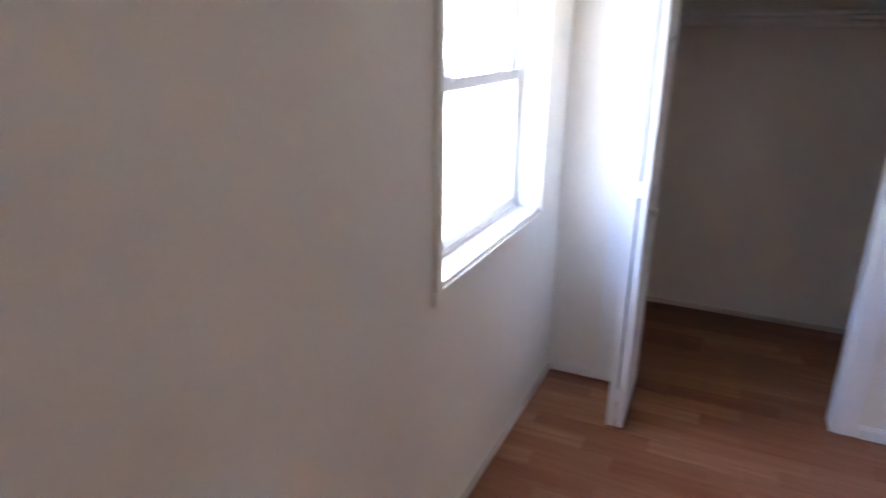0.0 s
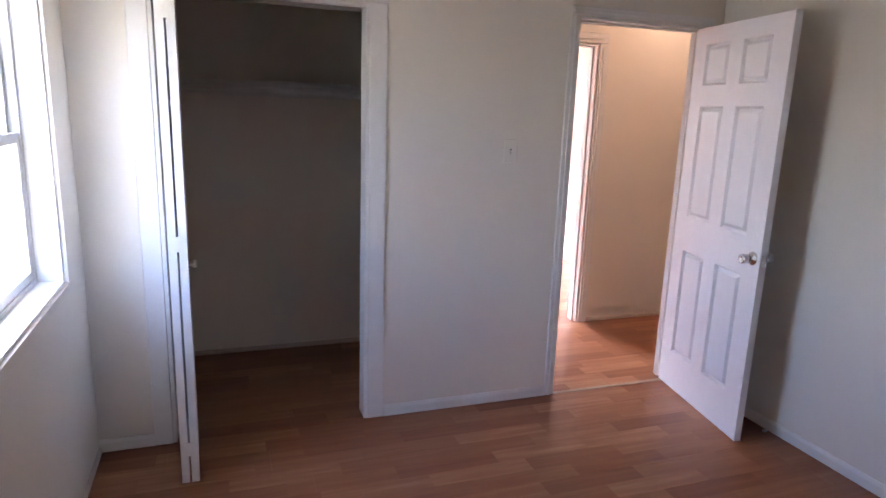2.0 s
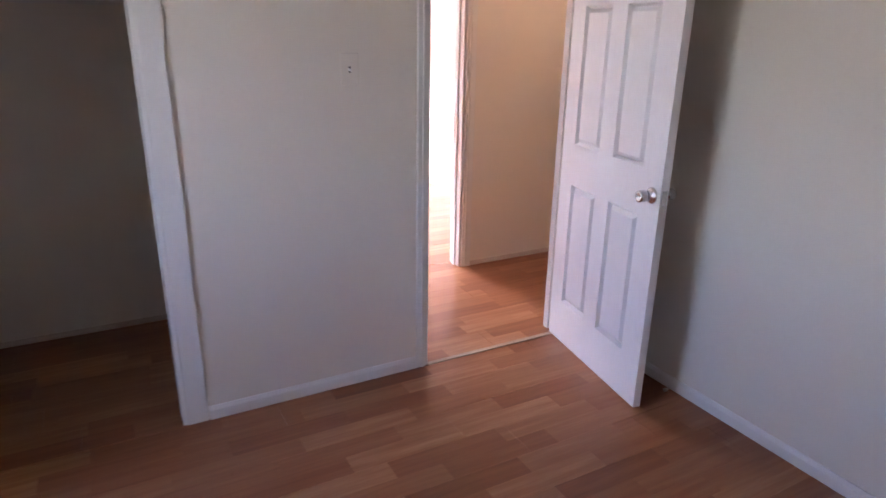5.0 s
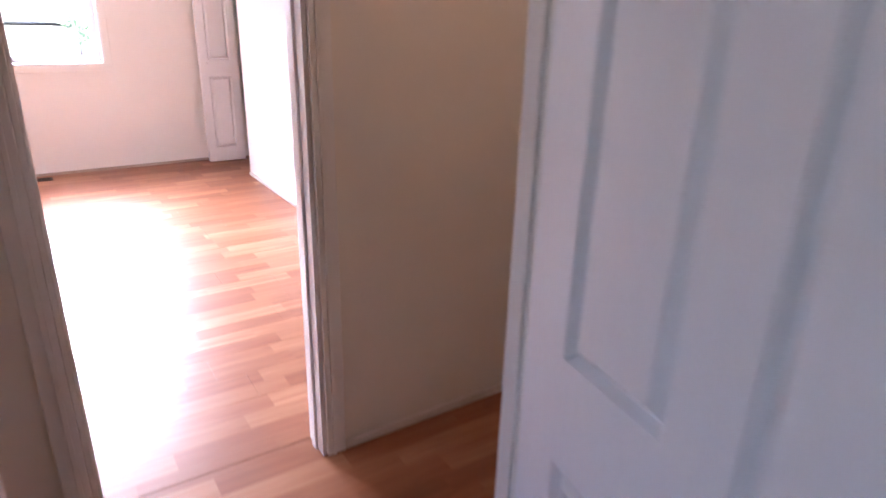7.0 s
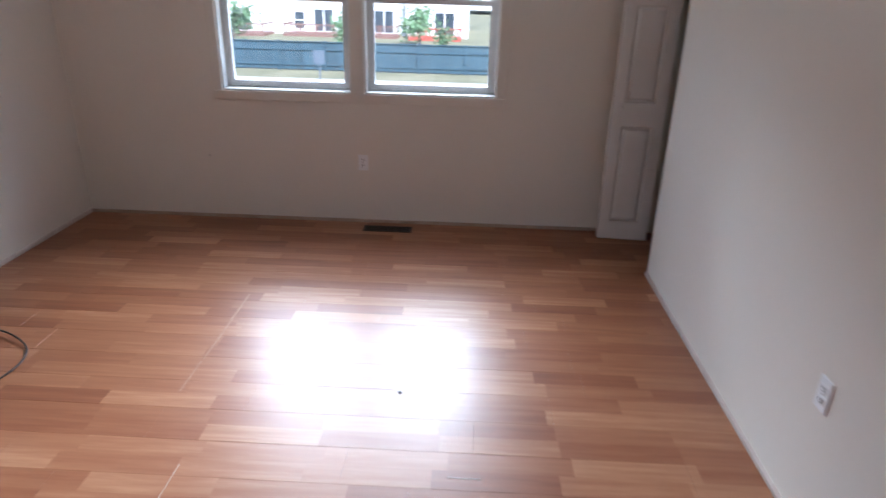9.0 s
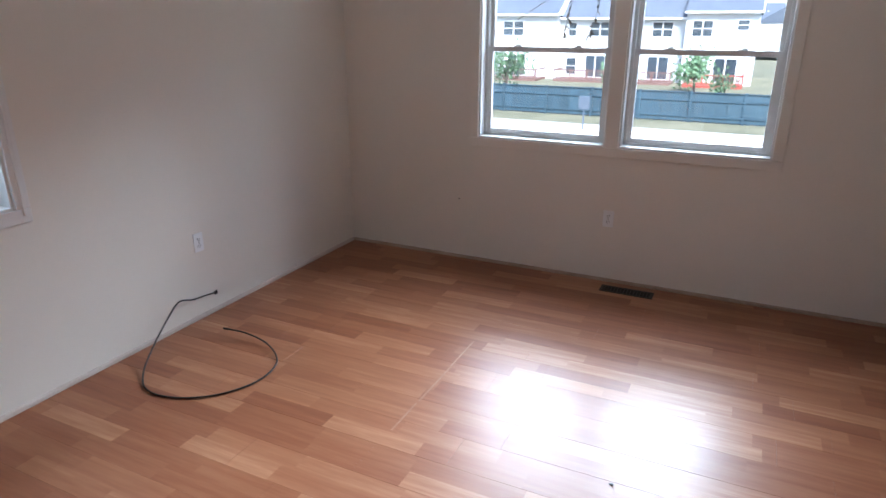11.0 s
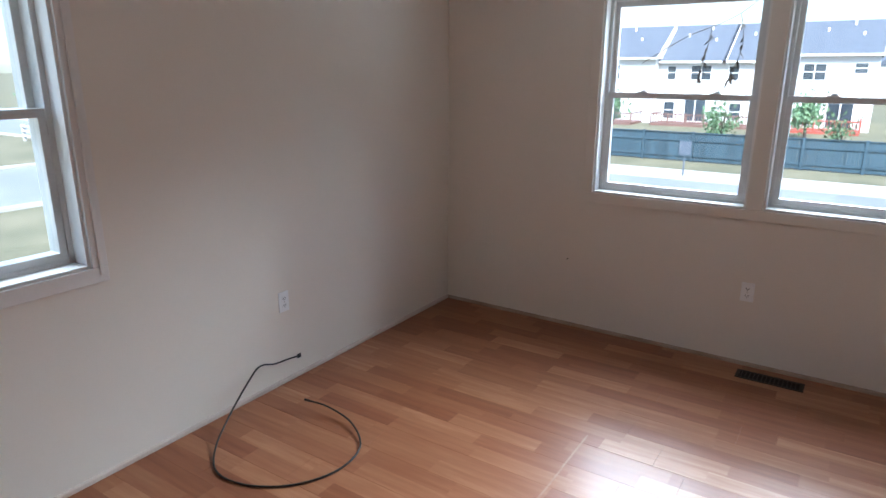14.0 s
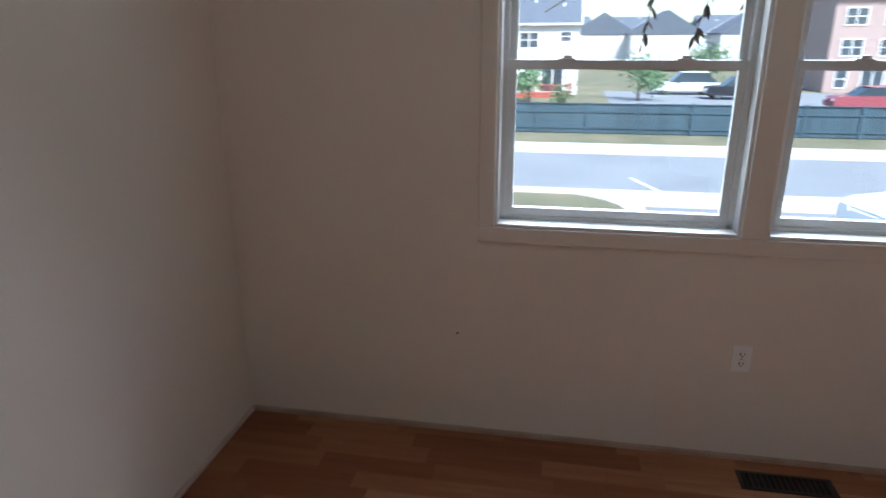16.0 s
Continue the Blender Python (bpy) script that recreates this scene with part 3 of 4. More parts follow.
tagged(nail, "tiny black nail hole in the wall", "nail hole")
bm = bmesh.new()
rnd = random.Random(4)
bmesh.ops.create_icosphere(bm, subdivisions=2, radius=0.011)
for v in bm.verts:
    v.co = Vector((v.co.x * 1.4, v.co.y, v.co.z * 0.7)) * (0.8 + 0.4 * rnd.random()) + Vector((0.862, -0.70, 0.008))
tagged(part("crumb", bm, DEBRIS), "pale plaster crumb on the floor by the wall", "debris")

# ---------------- outdoors ----------------
GZ = -2.7
tagged(boxes("ground", GRASS, None, (-700, 700, YN + 0.135, 900, GZ - 0.3, GZ), (-700, -2.442, -300, YN + 0.134, GZ - 0.3, GZ), (-2.441, 700, -300, YN + 0.134, GZ - 0.35, GZ - 0.02)), "patchy dry lawn", "ground", kind="structure")
tagged(boxes("road", ASPHALT, None, (-200, 200, 22.4, 29.2, GZ - 0.1, GZ + 0.004), (-32, -22.5, -120, 22.39, GZ - 0.1, GZ + 0.004)), "worn pale grey asphalt street", "road", kind="structure")
tagged(boxes("pavement", CONCRETE, None, (-200, 200, 30.2, 31.7, GZ - 0.1, GZ + 0.05),), "pale concrete pavement", "pavement", kind="structure")
tagged(boxes("kerb", CONCRETE, None, (-200, 200, 29.2, 29.5, GZ - 0.1, GZ + 0.13), (-22.3, 200, 22.1, 22.38, GZ - 0.1, GZ + 0.12), (-200, -32.2, 22.1, 22.38, GZ - 0.1, GZ + 0.12), (-22.48, -22.2, -100, 22.38, GZ - 0.1, GZ + 0.12), (-32.3, -32.02, -100, 22.1, GZ - 0.1, GZ + 0.12)), "pale concrete kerb", "kerb", kind="structure")
bm = bmesh.new()
prism(bm, [(-0.4, 22.09), (40, 22.09), (40, 20.88), (1.5, 20.88), (1.45, 18.6), (0.98, 18.6), (1.05, 19.95), (0.82, 20.9), (0.45, 21.45), (0.1, 21.75)], "z", GZ - 0.1, GZ + 0.03)
tagged(part("driveway_apron", bm, CONCRETE), "pale concrete driveway apron with a curved edge", "pavement", kind="structure")
tagged(boxes("driveway", ASPHALT, None, (1.52, 12, 8.0, 20.86, GZ - 0.05, GZ + 0.012)), "dark asphalt driveway", "driveway", kind="structure")
tagged(boxes("parking_court", ASPHALT, None, (2.5, 60, 44, 62, GZ - 0.1, GZ + 0.012)), "asphalt parking court behind the fence", "road", kind="structure")

bm = bmesh.new()
prism(bm, [(1.42, 24.7), (1.56, 24.72), (2.36, 22.45), (2.22, 22.43)], "z", GZ + 0.003, GZ + 0.009)
tagged(part("road_line", bm, WHITE), "worn white road marking on asphalt", "road marking", kind="structure")

# privacy fence in bays
fence_bm = bmesh.new()
box(fence_bm, 0, 0.145, 0, 0.02, 0.05, 1.40)
board_mesh_ob = part("board", fence_bm, FENCE)
board_mesh = board_mesh_ob.data
bpy.data.objects.remove(board_mesh_ob)
for k in range(-31, 16):
    bx = 0.35 + k * 2.4
    fence = thing("fence", "dark blue-grey stained wooden privacy fence bay", "fence", "fence bays along the street", m=Matrix.Translation((bx, 35, GZ)))
    boxes("post", FENCE, fence, (-0.06, 0.06, -0.07, 0.05, 0, 1.48))
    boxes("rail", FENCE, fence, (0.06, 2.34, -0.045, -0.001, 0.25, 0.34), (0.06, 2.34, -0.045, -0.001, 1.0, 1.09))
    boxes("cap", FENCE, fence, (0.06, 2.34, -0.05, 0.04, 1.401, 1.44))
    if -8 <= k <= 6:
        for i in range(15):
            b = new("board", board_mesh)
            b.parent = fence
            b.matrix_basis = Matrix.Translation((0.065 + i * 0.152, rnd.uniform(-0.002, 0.004), rnd.uniform(-0.01, 0.01)))
    else:
        boxes("board", FENCE, fence, *[(0.065 + i * 0.152, 0.21 + i * 0.152, 0, 0.02, 0.05, 1.40) for i in range(15)])


def house_window(parent, x, z, w, h, panes, y=0.0):
    fr = boxes("window", WHITE, parent, (x, x + w, y - 0.07, y + 0.01, z, z + 0.07), (x, x + w, y - 0.07, y + 0.01, z + h - 0.09, z + h), *[(x + i * (w / panes) - (0.04 if i else 0), x + i * (w / panes) + (0.08 if i == 0 else 0.04 if i < panes else 0) - (0.08 if i == panes else 0) * 0, y - 0.07, y + 0.01, z + 0.07, z + h - 0.09) for i in range(panes)], (x + w - 0.08, x + w, y - 0.07, y + 0.01, z + 0.07, z + h - 0.09), (x + 0.08, x + w - 0.08, y - 0.05, y + 0.01, z + h / 2 - 0.03, z + h / 2 + 0.03))
    for i in range(panes):
        boxes("pane", DARKGL, fr, (x + i * (w / panes) + 0.05, x + (i + 1) * (w / panes) - 0.05, y - 0.02, y + 0.005, z + 0.07, z + h - 0.09))


def townhouse(label, m, w, deep, eave, ridge, siding, deck_mat, wins, far=False):
    """Rear of a townhouse: local x along the front, y away from the street, z from the ground."""
    base = thing("townhouse", label, "house", "row of townhouses", m=m)
    boxes("wall", siding, base, (0, w, 0, deep, 0, eave))
    bm = bmesh.new()
    o = 0.35
    prism(bm, [(-o, eave - 0.12), (-o, eave + 0.06), (deep / 2, ridge), (deep + o, eave + 0.06), (deep + o, eave - 0.12)], "x", -0.12, w + 0.12)
    roof = part("roof", bm, SHINGLE, base)
    boxes("gutter", WHITE, roof, (-0.14, w + 0.14, -o - 0.12, -o - 0.002, eave - 0.12, eave + 0.04))
    bm = bmesh.new()
    prism(bm, [(-o, eave - 0.1), (-o, eave + 0.1), (deep / 2, ridge + 0.04), (deep + o, eave + 0.1), (deep + o, eave - 0.1)], "x", w + 0.121, w + 0.20)
    part("gable_trim", bm, WHITE, roof)
    for fx, fy in ((0.3, 0.32), (0.62, 0.42), (0.75, 0.25)):
        z = eave + (ridge - eave) * fy * 2
        bm = bmesh.new()
        tube(bm, [(w * fx, deep * fy, z - 0.3), (w * fx, deep * fy, z + 0.35)], 0.09, 8)
        part("vent_pipe", bm, WHITE, roof)
    for x, z, ww, hh, panes in wins:
        house_window(base, x, z, ww, hh, panes)
    house_window(base, w * 0.12, 0.35, 1.0, 1.5, 1)
    door_ob = boxes("patio_door", WHITE, base, (w * 0.45, w * 0.45 + 1.8, -0.06, 0.0, 0.1, 2.1))
    boxes("pane", DARKGL, door_ob, (w * 0.45 + 0.1, w * 0.45 + 0.85, -0.075, -0.05, 0.25, 2.0), (w * 0.45 + 0.95, w * 0.45 + 1.7, -0.075, -0.05, 0.25, 2.0))
    if deck_mat and not far:
        dk = boxes("deck", deck_mat, base, (w * 0.1, w * 0.9, -3.2, -0.08, 0.0, 0.18))
        a, b = w * 0.1, w * 0.9
        boxes("rail", deck_mat, dk, (a, b, -3.2, -3.1, 0.88, 0.98), (a, b, -3.18, -3.12, 0.26, 0.32), (a, a + 0.1, -3.1, -0.1, 0.88, 0.98), (b - 0.1, b, -3.1, -0.1, 0.88, 0.98))
        n = int((b - a) / 0.22)
        boxes("baluster", deck_mat, dk, *[(a + i * 0.22, a + i * 0.22 + 0.05, -3.17, -3.13, 0.32, 0.88) for i in range(n + 1)])
        boxes("rail_post", deck_mat, dk, *[(a + i * (b - a) / 3 - (0.06 if i else 0), a + i * (b - a) / 3 + 0.06, -3.205, -3.095, 0.18, 1.02) for i in range(4)])
    return base


HY = 58.0
TL = "pale townhouse with grey shingle roof and rear deck"
two = [(0.45, 3.62, 1.6, 1.28, 2), (3.7, 4.1, 0.95, 0.85, 1)]
townhouse(TL, Matrix.Translation((-5.0, HY, GZ)), 5.25, 9, 5.5, 8.1, SIDING, REDWOOD, two)
townhouse(TL, Matrix.Translation((-10.2, HY + 0.9, GZ)), 5.2, 9, 5.05, 8.15, SIDING, BROWNWOOD, [(0.3, 3.55, 0.9, 1.2, 1), (2.5, 3.55, 1.7, 1.25, 2)])
townhouse(TL, Matrix.Translation((-15.4, HY + 0.9, GZ)), 5.2, 9, 5.05, 8.15, SIDING, BROWNWOOD, [(0.7, 3.55, 0.8, 1.2, 1), (2.6, 3.55, 1.7, 1.25, 2)])
townhouse(TL, Matrix.Translation((-23.6, HY, GZ)), 8.2, 9, 5.35, 8.1, SIDING, BROWNWOOD, [(3.2, 3.55, 2.0, 1.3, 2), (0.5, 3.55, 1.0, 1.2, 1)])
k = 0
for hx in range(-31, -135, -8):
    k += 1
    townhouse("pale townhouse in the distant row", Matrix.Translation((hx, HY - (0.9 if k % 2 else 0), GZ)), 7.6, 9, 5.3, 8.0 + 0.3 * (k % 2), (SIDING, SIDING2)[k % 2], None, [(1.0, 3.55, 1.7, 1.3, 2), (4.6, 3.55, 1.0, 1.2, 1), (2.6, 0.7, 1.6, 1.4, 2)], far=True)
for hx, hy, hw, mat in ((9, 104, 9, SIDING), (17, 98, 8, SIDING2), (20, 116, 10, SIDING), (29, 100, 9, SIDING), (33, 112, 9, SIDING2), (43, 104, 10, SIDING), (52, 116, 10, SIDING2), (6, 122, 9, SIDING2), (-6, 118, 9, SIDING)):
    townhouse("distant pale house with a grey gable roof", Matrix.Translation((hx, hy, GZ + 0.6)) @ (TURN if (hx % 2) else Matrix.Identity(4)), hw, 9, 4.4, 7.4, mat, None, [(1.0, 2.9, 1.6, 1.2, 2), (5.2, 2.9, 1.6, 1.2, 2)], far=True)
for i, hx in enumerate((20.5, 26.5, 32.5, 38.5, 44.5)):
    townhouse("tall brick and siding townhouse across the court", Matrix.Translation((hx, 63, GZ)), 6, 9, 7.6, 10.2, (BRICKF, SIDING)[i % 2], None, [(0.8, 5.3, 1.7, 1.4, 2), (3.7, 5.3, 1.1, 1.4, 1), (0.8, 2.9, 1.7, 1.4, 2), (3.7, 2.9, 1.1, 1.4, 1)], far=True)


def tree(label, x, y, z, h, spread, leaf, n, trunk=0.12, low=0.3, name="tree"):
    r = random.Random(int(x * 7 + y * 13))
    base = thing(name, label, name, m=Matrix.Translation((x, y, z)))
    bm = bmesh.new()
    tube(bm, [(0, 0, 0), (r.uniform(-.1, .1), r.uniform(-.1, .1), h * 0.4), (r.uniform(-.2, .2), r.uniform(-.2, .2), h * 0.85)], trunk, 7, trunk * 0.3)
    tips = []
    for i in range(9):
        a, f = r.uniform(0, 6.28), r.uniform(low, 0.8)
        tip = Vector((math.cos(a) * spread * r.uniform(0.4, 0.85), math.sin(a) * spread * r.uniform(0.4, 0.85), h * (f + r.uniform(0.05, 0.2))))
        tube(bm, [(0, 0, h * f * 0.8), tip * 0.6 + Vector((0, 0, h * f * 0.35)), tip], trunk * 0.35, 5, 0.01)
        tips.append(tip)
    part("trunk", bm, BARK, base)
    bm = bmesh.new()
    tips.append(Vector((0, 0, h * 0.92)))
    for i in range(n):
        c = tips[i % len(tips)] + Vector([r.gauss(0, spread * 0.30), r.gauss(0, spread * 0.30), r.gauss(-h * 0.05, h * 0.15)])
        c.z = max(c.z, 0.15)
        rot = Euler((r.uniform(0, 6), r.uniform(0, 6), r.uniform(0, 6))).to_matrix()
        s = leaf * r.uniform(0.6, 1.3)
        bm.faces.new([bm.verts.new(c + rot @ Vector(q) * s) for q in ((-0.5, 0, 0), (0, 0.28, 0.08), (0.5, 0, 0), (0, -0.28, 0.08))])
    part("crown", bm, LEAF, base)
    return base


tree("small green tree behind the fence", -3.2, 50.5, GZ, 2.6, 1.3, 0.3, 700)
tree("young green tree behind the fence", -0.8, 38.5, GZ, 2.1, 0.6, 0.2, 350)
tree("green tree behind the fence", -7.0, 43, GZ, 2.5, 0.9, 0.25, 600)
tree("leafy green tree behind the fence", -14.5, 43, GZ, 2.7, 1.4, 0.26, 900)
tree("small green tree beside the parking court", 4.6, 53, GZ, 3.0, 1.5, 0.3, 800)
tree("small green tree beside the parking court", 11.5, 66, GZ, 3.4, 1.7, 0.35, 800)
tree("green shrub beyond the side street", -36.5, 22.6, GZ, 1.6, 1.7, 0.22, 700, 0.05, 0.1, "shrub")
for i in range(7):
    tree("tall green tree in the distance", -118 + i * 6, 72 + (i * 7) % 11, GZ, 9.0 + (i * 3) % 5, 4.2, 0.9, 700, 0.3)
for i in range(5):
    tree("green tree beyond the fence", -86 + i * 7, 42 + (i * 5) % 6, GZ, 3.4 + i % 3, 2.2, 0.5, 500, 0.15)

# wooded ridge on the skyline
bm = bmesh.new()
r = random.Random(9)
for i in range(16000):
    x = r.uniform(-330, 360)
    top = 8 + 5 * noise.noise(Vector((x * 0.012, 3, 0))) + 3 * noise.noise(Vector((x * 0.06, 8, 0)))
    c = Vector((x, r.uniform(255, 300), GZ + max(0, top) * r.uniform(0.0, 1.0) ** 0.6))
    rot = Euler((r.uniform(0, 6), r.uniform(0, 6), r.uniform(0, 6))).to_matrix()
    s = r.uniform(1.6, 3.6)
    bm.faces.new([bm.verts.new(c + rot @ Vector(q) * s) for q in ((-0.5, 0, 0), (0, 0.4, 0.1), (0.5, 0, 0), (0, -0.4, 0.1))])
tagged(part("woods", bm, LEAF), "distant green wooded ridge", "woods", kind="stuff")


def car(label, m, paint, tall=1.45, length=4.4):
    base = thing("car", label, "car", m=m)
    L, H = length, tall
    bm = bmesh.new()
    prism(bm, [(0, 0.3), (0.02, 0.75), (0.25, 0.92), (L * 0.30, 0.98), (L * 0.99, 0.98), (L, 0.7), (L * 0.99, 0.3)], "y", 0, 1.75)
    bmesh.ops.bevel(bm, geom=list(bm.edges), offset=0.05, segments=2, affect='EDGES')
    part("body", bm, paint, base)
    bm = bmesh.new()
    prism(bm, [(L * 0.27, 0.96), (L * 0.42, H - 0.05), (L * 0.50, H), (L * 0.80, H), (L * 0.97, 0.96)], "y", 0.12, 1.63)
    part("cabin", bm, DARKGL, base, "dark car glass")
    boxes("roof", paint, base, (L * 0.43, L * 0.84, 0.14, 1.61, H - 0.01, H + 0.035), bevel=0.015)
    for x in (L * 0.19, L * 0.80):
        for y in (0.02, 1.55):
            bm = bmesh.new()
            tube(bm, [(x, y, 0.32), (x, y + 0.18, 0.32)], 0.32, 18)
            wh = part("wheel", bm, RUBBER, base)
            bm = bmesh.new()
            tube(bm, [(x, y - 0.012, 0.32), (x, y + 0.192, 0.32)], 0.19, 14)
            part("rim", bm, METALG, wh)
    for x, mt in ((-0.012, CARWHITE), (L - 0.03, CARRED)):
        for y in (0.12, 1.33):
            boxes("lamp", mt, base, (x, x + 0.042, y, y + 0.3, 0.66, 0.80))
    return base


car("black car parked in the court", Matrix.Translation((9.6, 54.5, GZ + 0.012)), CARBLACK, 1.6)
car("white truck parked in the court", Matrix.Translation((6.2, 58.5, GZ + 0.012)), CARWHITE, 1.75, 5.2)
car("red car parked in the court", Matrix.Translation((15.4, 46.6, GZ + 0.012)), CARRED, 1.5)
car("white car parked beside the street", Matrix.Translation((5.9, 17.3, GZ + 0.012)) @ Matrix.Rotation(radians(15), 4, 'Z'), CARWHITE, 1.5)

sign = thing("road_sign", "back of a small grey metal road sign", "sign", m=Matrix.Translation((-6.0, 29.9, GZ)))
boxes("post", METALG, sign, (-0.03, 0.03, -0.02, 0.02, 0, 1.5))
boxes("plate", METALG, sign, (-0.24, 0.24, -0.04, -0.021, 0.95, 1.52), bevel=0.004)

# split-rail fence beyond the side street
rf = thing("rail_fence", "pale split-rail fence at the street corner", "fence")
for i in range(4):
    boxes("post", CONCRETE, rf, (-44 + i * 2.2, -43.85 + i * 2.2, 21.0, 21.15, GZ, GZ + 1.05))
for z in (0.3, 0.6, 0.9):
    boxes("rail", CONCRETE, rf, (-44, -37.3, 20.95, 21.0, GZ + z, GZ + z + 0.12))

# dry twig hanging outside the paired windows
br = thing("tree", "bare tree with hanging twigs and dry brown leaves", "tree", m=Matrix.Translation((0.09, -0.36, -0.01)))
bm = bmesh.new()
tube(bm, [(3.6, 7.6, GZ), (3.62, 7.62, 1.0), (3.58, 7.6, 4.7), (3.7, 7.7, 6.0)], 0.16, 9, 0.06)
part("trunk", bm, BARK, br)
bm = bmesh.new()
stems = [spline([(3.58, 7.6, 4.6), (1.6, 7.0, 3.6), (0.3, 6.6, 2.75), (-0.20, 6.36, 2.25)], 6),
         spline([(-1.02, 6.5, 1.75), (-0.75, 6.45, 1.90), (-0.45, 6.4, 2.02), (-0.20, 6.36, 2.25)], 6),
         spline([(-0.45, 6.4, 2.02), (-0.42, 6.38, 1.85), (-0.47, 6.36, 1.66)], 5), spline([(-0.3, 6.38, 2.12), (-0.26, 6.36, 1.96), (-0.3, 6.35, 1.78)], 5),
         spline([(-0.6, 6.42, 1.96), (-0.62, 6.4, 1.80), (-0.66, 6.38, 1.60)], 5), spline([(-0.2, 6.36, 2.25), (-0.16, 6.34, 2.06), (-0.19, 6.33, 1.92)], 5), spline([(-0.1, 6.38, 2.4), (-0.3, 6.36, 2.3), (-0.42, 6.36, 2.14)], 5)]
for s in stems:
    tube(bm, s, 0.003, 5, 0.0015)
part("twig", bm, BARK, br)
r = random.Random(12)
leaf_bm = bmesh.new()
pts = [(0, 0, 0), (0.011, 0.003, -0.02), (0.012, 0.004, -0.045), (0, 0, -0.08), (-0.012, 0.004, -0.045), (-0.011, 0.003, -0.02)]
top = [leaf_bm.verts.new(p) for p in pts]
mid = leaf_bm.verts.new((0, -0.004, -0.035))
for i in range(6):
    leaf_bm.faces.new((top[i], top[(i + 1) % 6], mid))
leaf_ob = part("leaf", leaf_bm, DEADLEAF)
leaf_mesh = leaf_ob.data
bpy.data.objects.remove(leaf_ob)
for s in stems[2:]:
    for i in range(19):
        p = s[r.randrange(2, len(s))]
        lf = new("leaf", leaf_mesh)
        lf.parent = br
        lf.matrix_basis = Matrix.Translation(p) @ pose(0, 0, 0, r.uniform(-35, 35), r.uniform(-35, 35), r.uniform(0, 360)) @ Matrix.Scale(r.uniform(0.4, 0.8), 4)

# ---------------- hall ceiling lamp: unseen fixture, added to give the hall warm light ---
added_hall_lamp = thing("added_ceiling_light", "small round warm ceiling light, unseen, added for hall light", "ceiling light")
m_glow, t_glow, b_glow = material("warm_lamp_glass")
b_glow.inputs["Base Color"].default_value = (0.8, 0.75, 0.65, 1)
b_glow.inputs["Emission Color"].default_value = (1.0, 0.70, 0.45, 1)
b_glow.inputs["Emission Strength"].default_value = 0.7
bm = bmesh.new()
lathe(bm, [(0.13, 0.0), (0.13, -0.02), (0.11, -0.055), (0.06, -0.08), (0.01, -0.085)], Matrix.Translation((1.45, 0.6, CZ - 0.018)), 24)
part("shade", bm, m_glow, added_hall_lamp, "frosted glass shade, lit", smooth=True)
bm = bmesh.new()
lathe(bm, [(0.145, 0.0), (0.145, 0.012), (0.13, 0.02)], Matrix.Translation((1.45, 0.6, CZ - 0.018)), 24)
part("rim", bm, CHROME, added_hall_lamp)

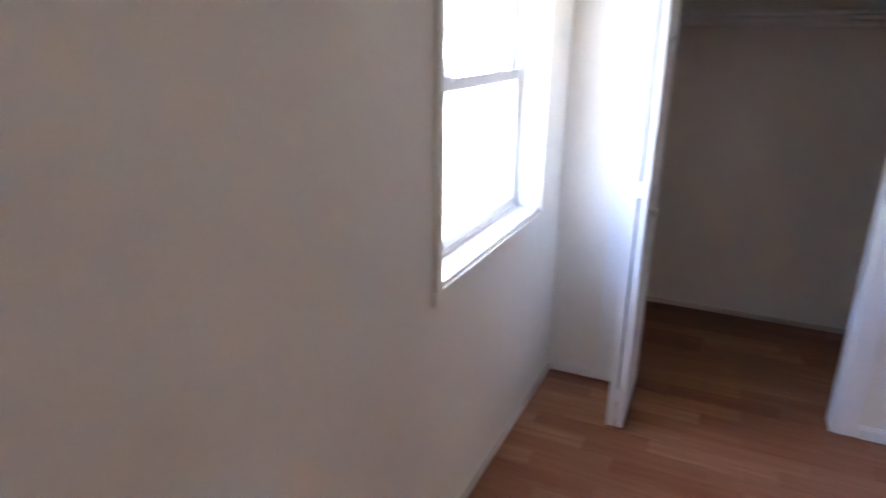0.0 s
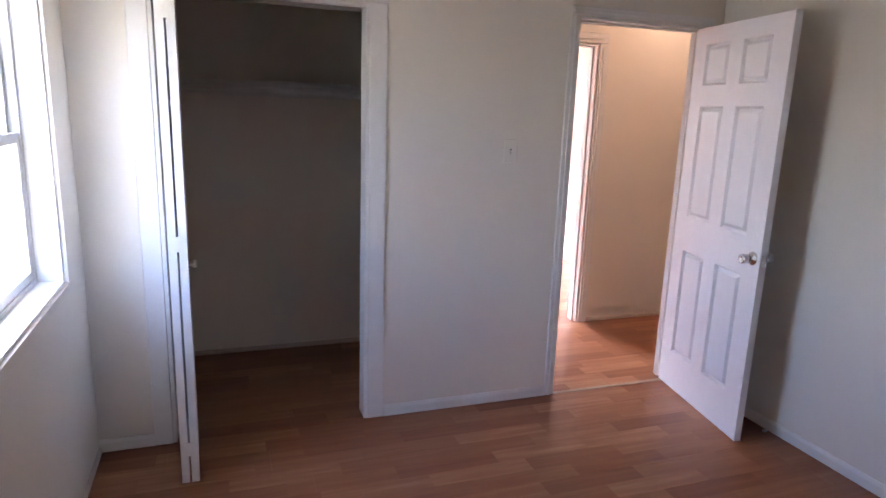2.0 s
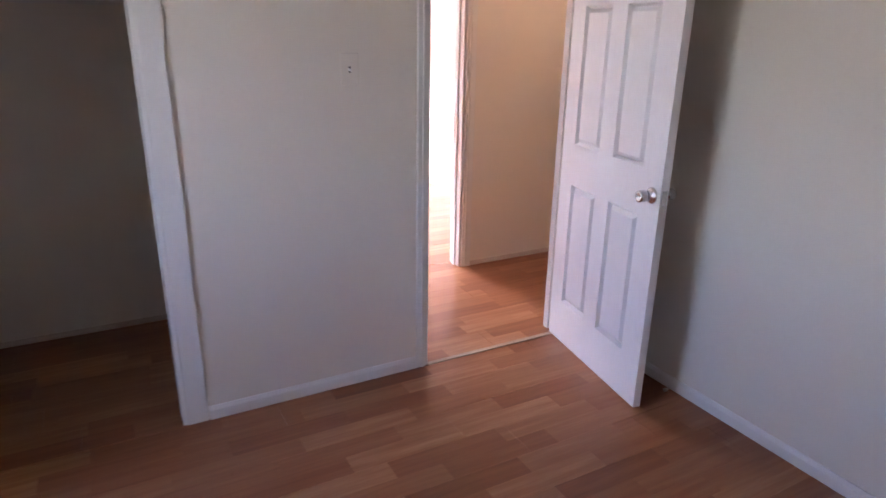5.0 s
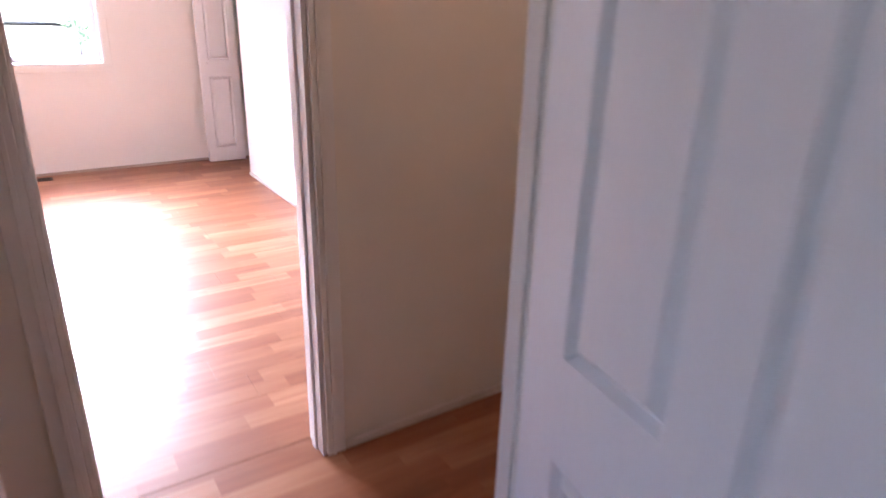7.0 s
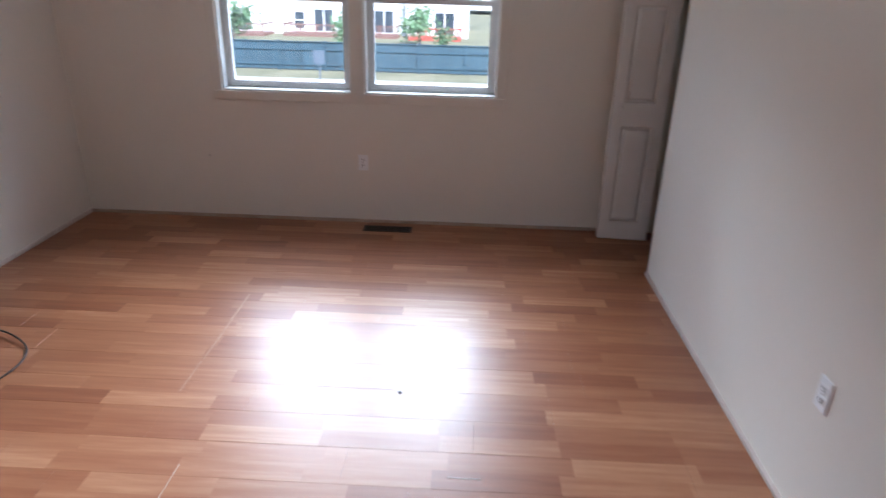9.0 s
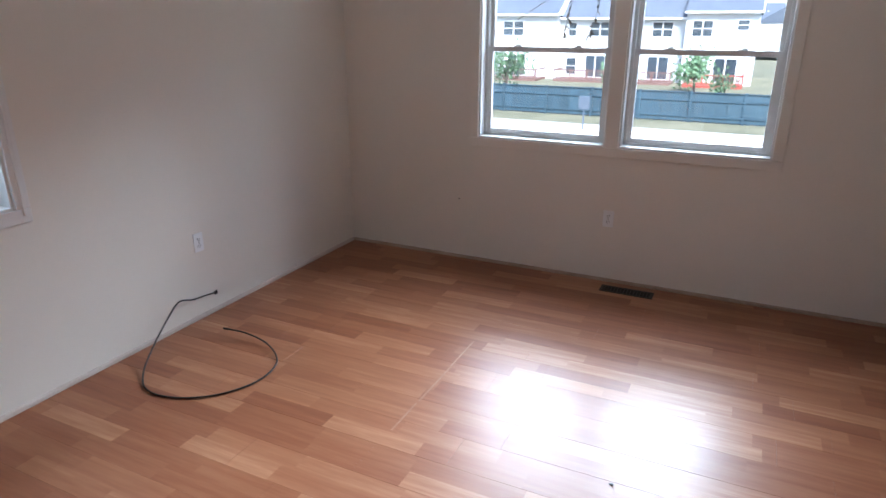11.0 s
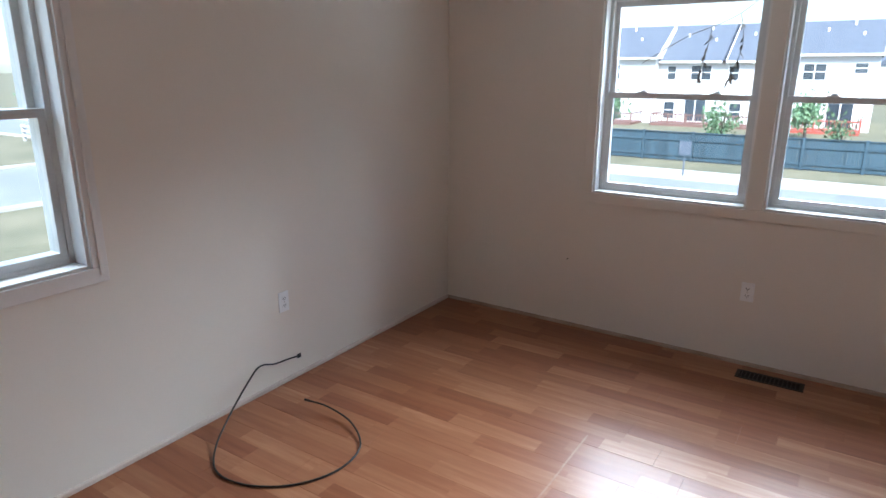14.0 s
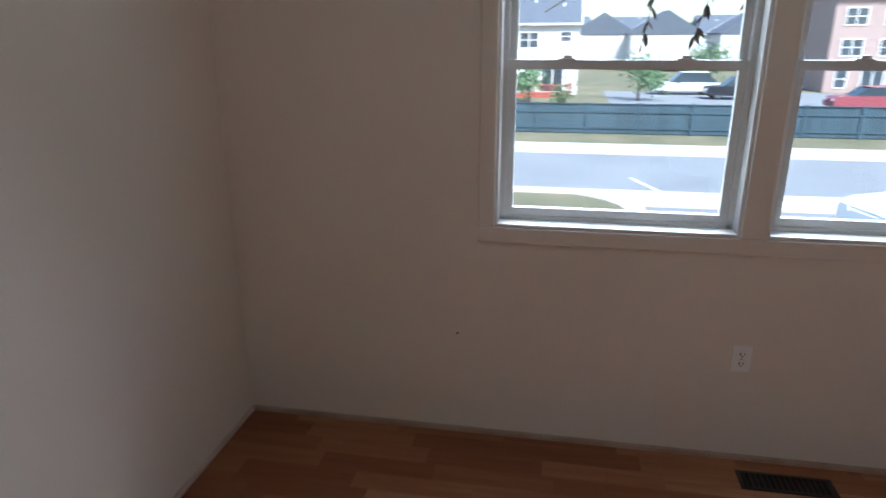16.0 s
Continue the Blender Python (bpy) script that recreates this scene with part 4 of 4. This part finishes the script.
# ---------------- floors, board by board ----------------
def floor(name, label, x0, x1, y0, y1, seed):
    """Laminate boards 0.195 m wide and 1.29 m long on a dark underlay."""
    base = boxes(name, GAP, None, (x0, x1, y0, y1, -0.12, -0.004))
    tagged(base, label, "floor", kind="structure")
    r = random.Random(seed)
    shared = {}
    row, y = 0, math.floor(y0 / 0.195) * 0.195
    while y < y1 - 1e-6:
        a, b = max(y, y0), min(y + 0.195, y1)
        x = x0 - r.uniform(0.1, 1.2)
        while x < x1 - 1e-6:
            u, v = max(x, x0), min(x + 1.29, x1)
            x += 1.29
            if v - u < 0.02 or b - a < 0.005:
                continue
            key = (round(v - u, 3), round(b - a, 3))
            if key not in shared:
                bm = bmesh.new()
                w, d, g, c = v - u, b - a, 0.0002, 0.0006
                lo = [bm.verts.new(p) for p in ((g, g, -0.004), (w - g, g, -0.004), (w - g, d - g, -0.004), (g, d - g, -0.004))]
                md = [bm.verts.new((p.co.x, p.co.y, -c)) for p in lo]
                hi = [bm.verts.new(p) for p in ((g + c, g + c, 0), (w - g - c, g + c, 0), (w - g - c, d - g - c, 0), (g + c, d - g - c, 0))]
                bm.faces.new(hi)
                for k in range(4):
                    bm.faces.new((lo[k], lo[(k + 1) % 4], md[(k + 1) % 4], md[k]))
                    bm.faces.new((md[k], md[(k + 1) % 4], hi[(k + 1) % 4], hi[k]))
                ob = part("board", bm, LAM)
                shared[key] = ob.data
                bpy.data.objects.remove(ob)
            ob = new("board", shared[key])
            ob.parent = base
            ob.location = (u, a, 0)
            ob.rotation_euler = (r.uniform(-0.002, 0.002), r.uniform(-0.0003, 0.0003), 0)
        y += 0.195
    return base


floor("floor_small_bedroom", "worn reddish oak laminate floor", XL1, XR1, YS, -0.012, 1)
floor("floor_closet", "worn reddish oak laminate closet floor", XL1, -0.62, -0.008, YH1, 2)
floor("floor_hall", "worn oak laminate hall floor", -0.518, 3.0, 0.0, YR2, 3)
floor("floor_large_bedroom", "glossy oak laminate floor with open joints", XL2, 2.62, YR2 + 0.004, YN, 5)
worn = bpy.data.objects["floor_large_bedroom"]
CHIP = surface("chipped_laminate_edge", (0.45, 0.36, 0.28), (0.62, 0.54, 0.46), 0.5, 30, 200, 0.1)
for xa, xb, yj in ((-0.18, 0.25, 2.60), (-0.21, 0.01, 2.80), (0.43, 0.60, 2.585), (0.62, 0.74, 3.18)):
    boxes("chipped_joint", CHIP, worn, (xa, xb, yj - 0.0016, yj + 0.0016, 0.0, 0.0014))
for xj, ya, yb in ((0.61, 2.60, 2.76), (-0.375, 3.0, 3.18)):
    boxes("chipped_joint", CHIP, worn, (xj - 0.0008, xj + 0.0008, ya, yb, 0.0, 0.0014))
STREAK = surface("dulled_laminate", (0.26, 0.105, 0.05), (0.42, 0.22, 0.125), 0.55, 14, 160, 0.05)
for ya, yb, xj in ((3.62, 3.86, -0.566), (3.88, 4.24, -0.563), (4.25, 4.56, -0.566)):
    boxes("worn_streak", STREAK, worn, (xj - 0.005, xj + 0.005, ya, yb, -0.0002, 0.0005))
bm = bmesh.new()
bmesh.ops.create_icosphere(bm, subdivisions=2, radius=0.006)
for v in bm.verts:
    v.co = Vector((v.co.x * 1.5, v.co.y, v.co.z * 0.6)) * (0.8 + 0.4 * rnd.random()) + Vector((0.39, 3.684, 0.004))
tagged(part("crumb", bm, VENT), "small dark crumb lying on the laminate", "debris")
thr = boxes("threshold", STRIP, None, (0.018, 0.783, -0.0125, 0.012, -0.003, 0.004), bevel=0.0015)
tagged(thr, "thin worn wood threshold strip in the doorway", "threshold", kind="structure")
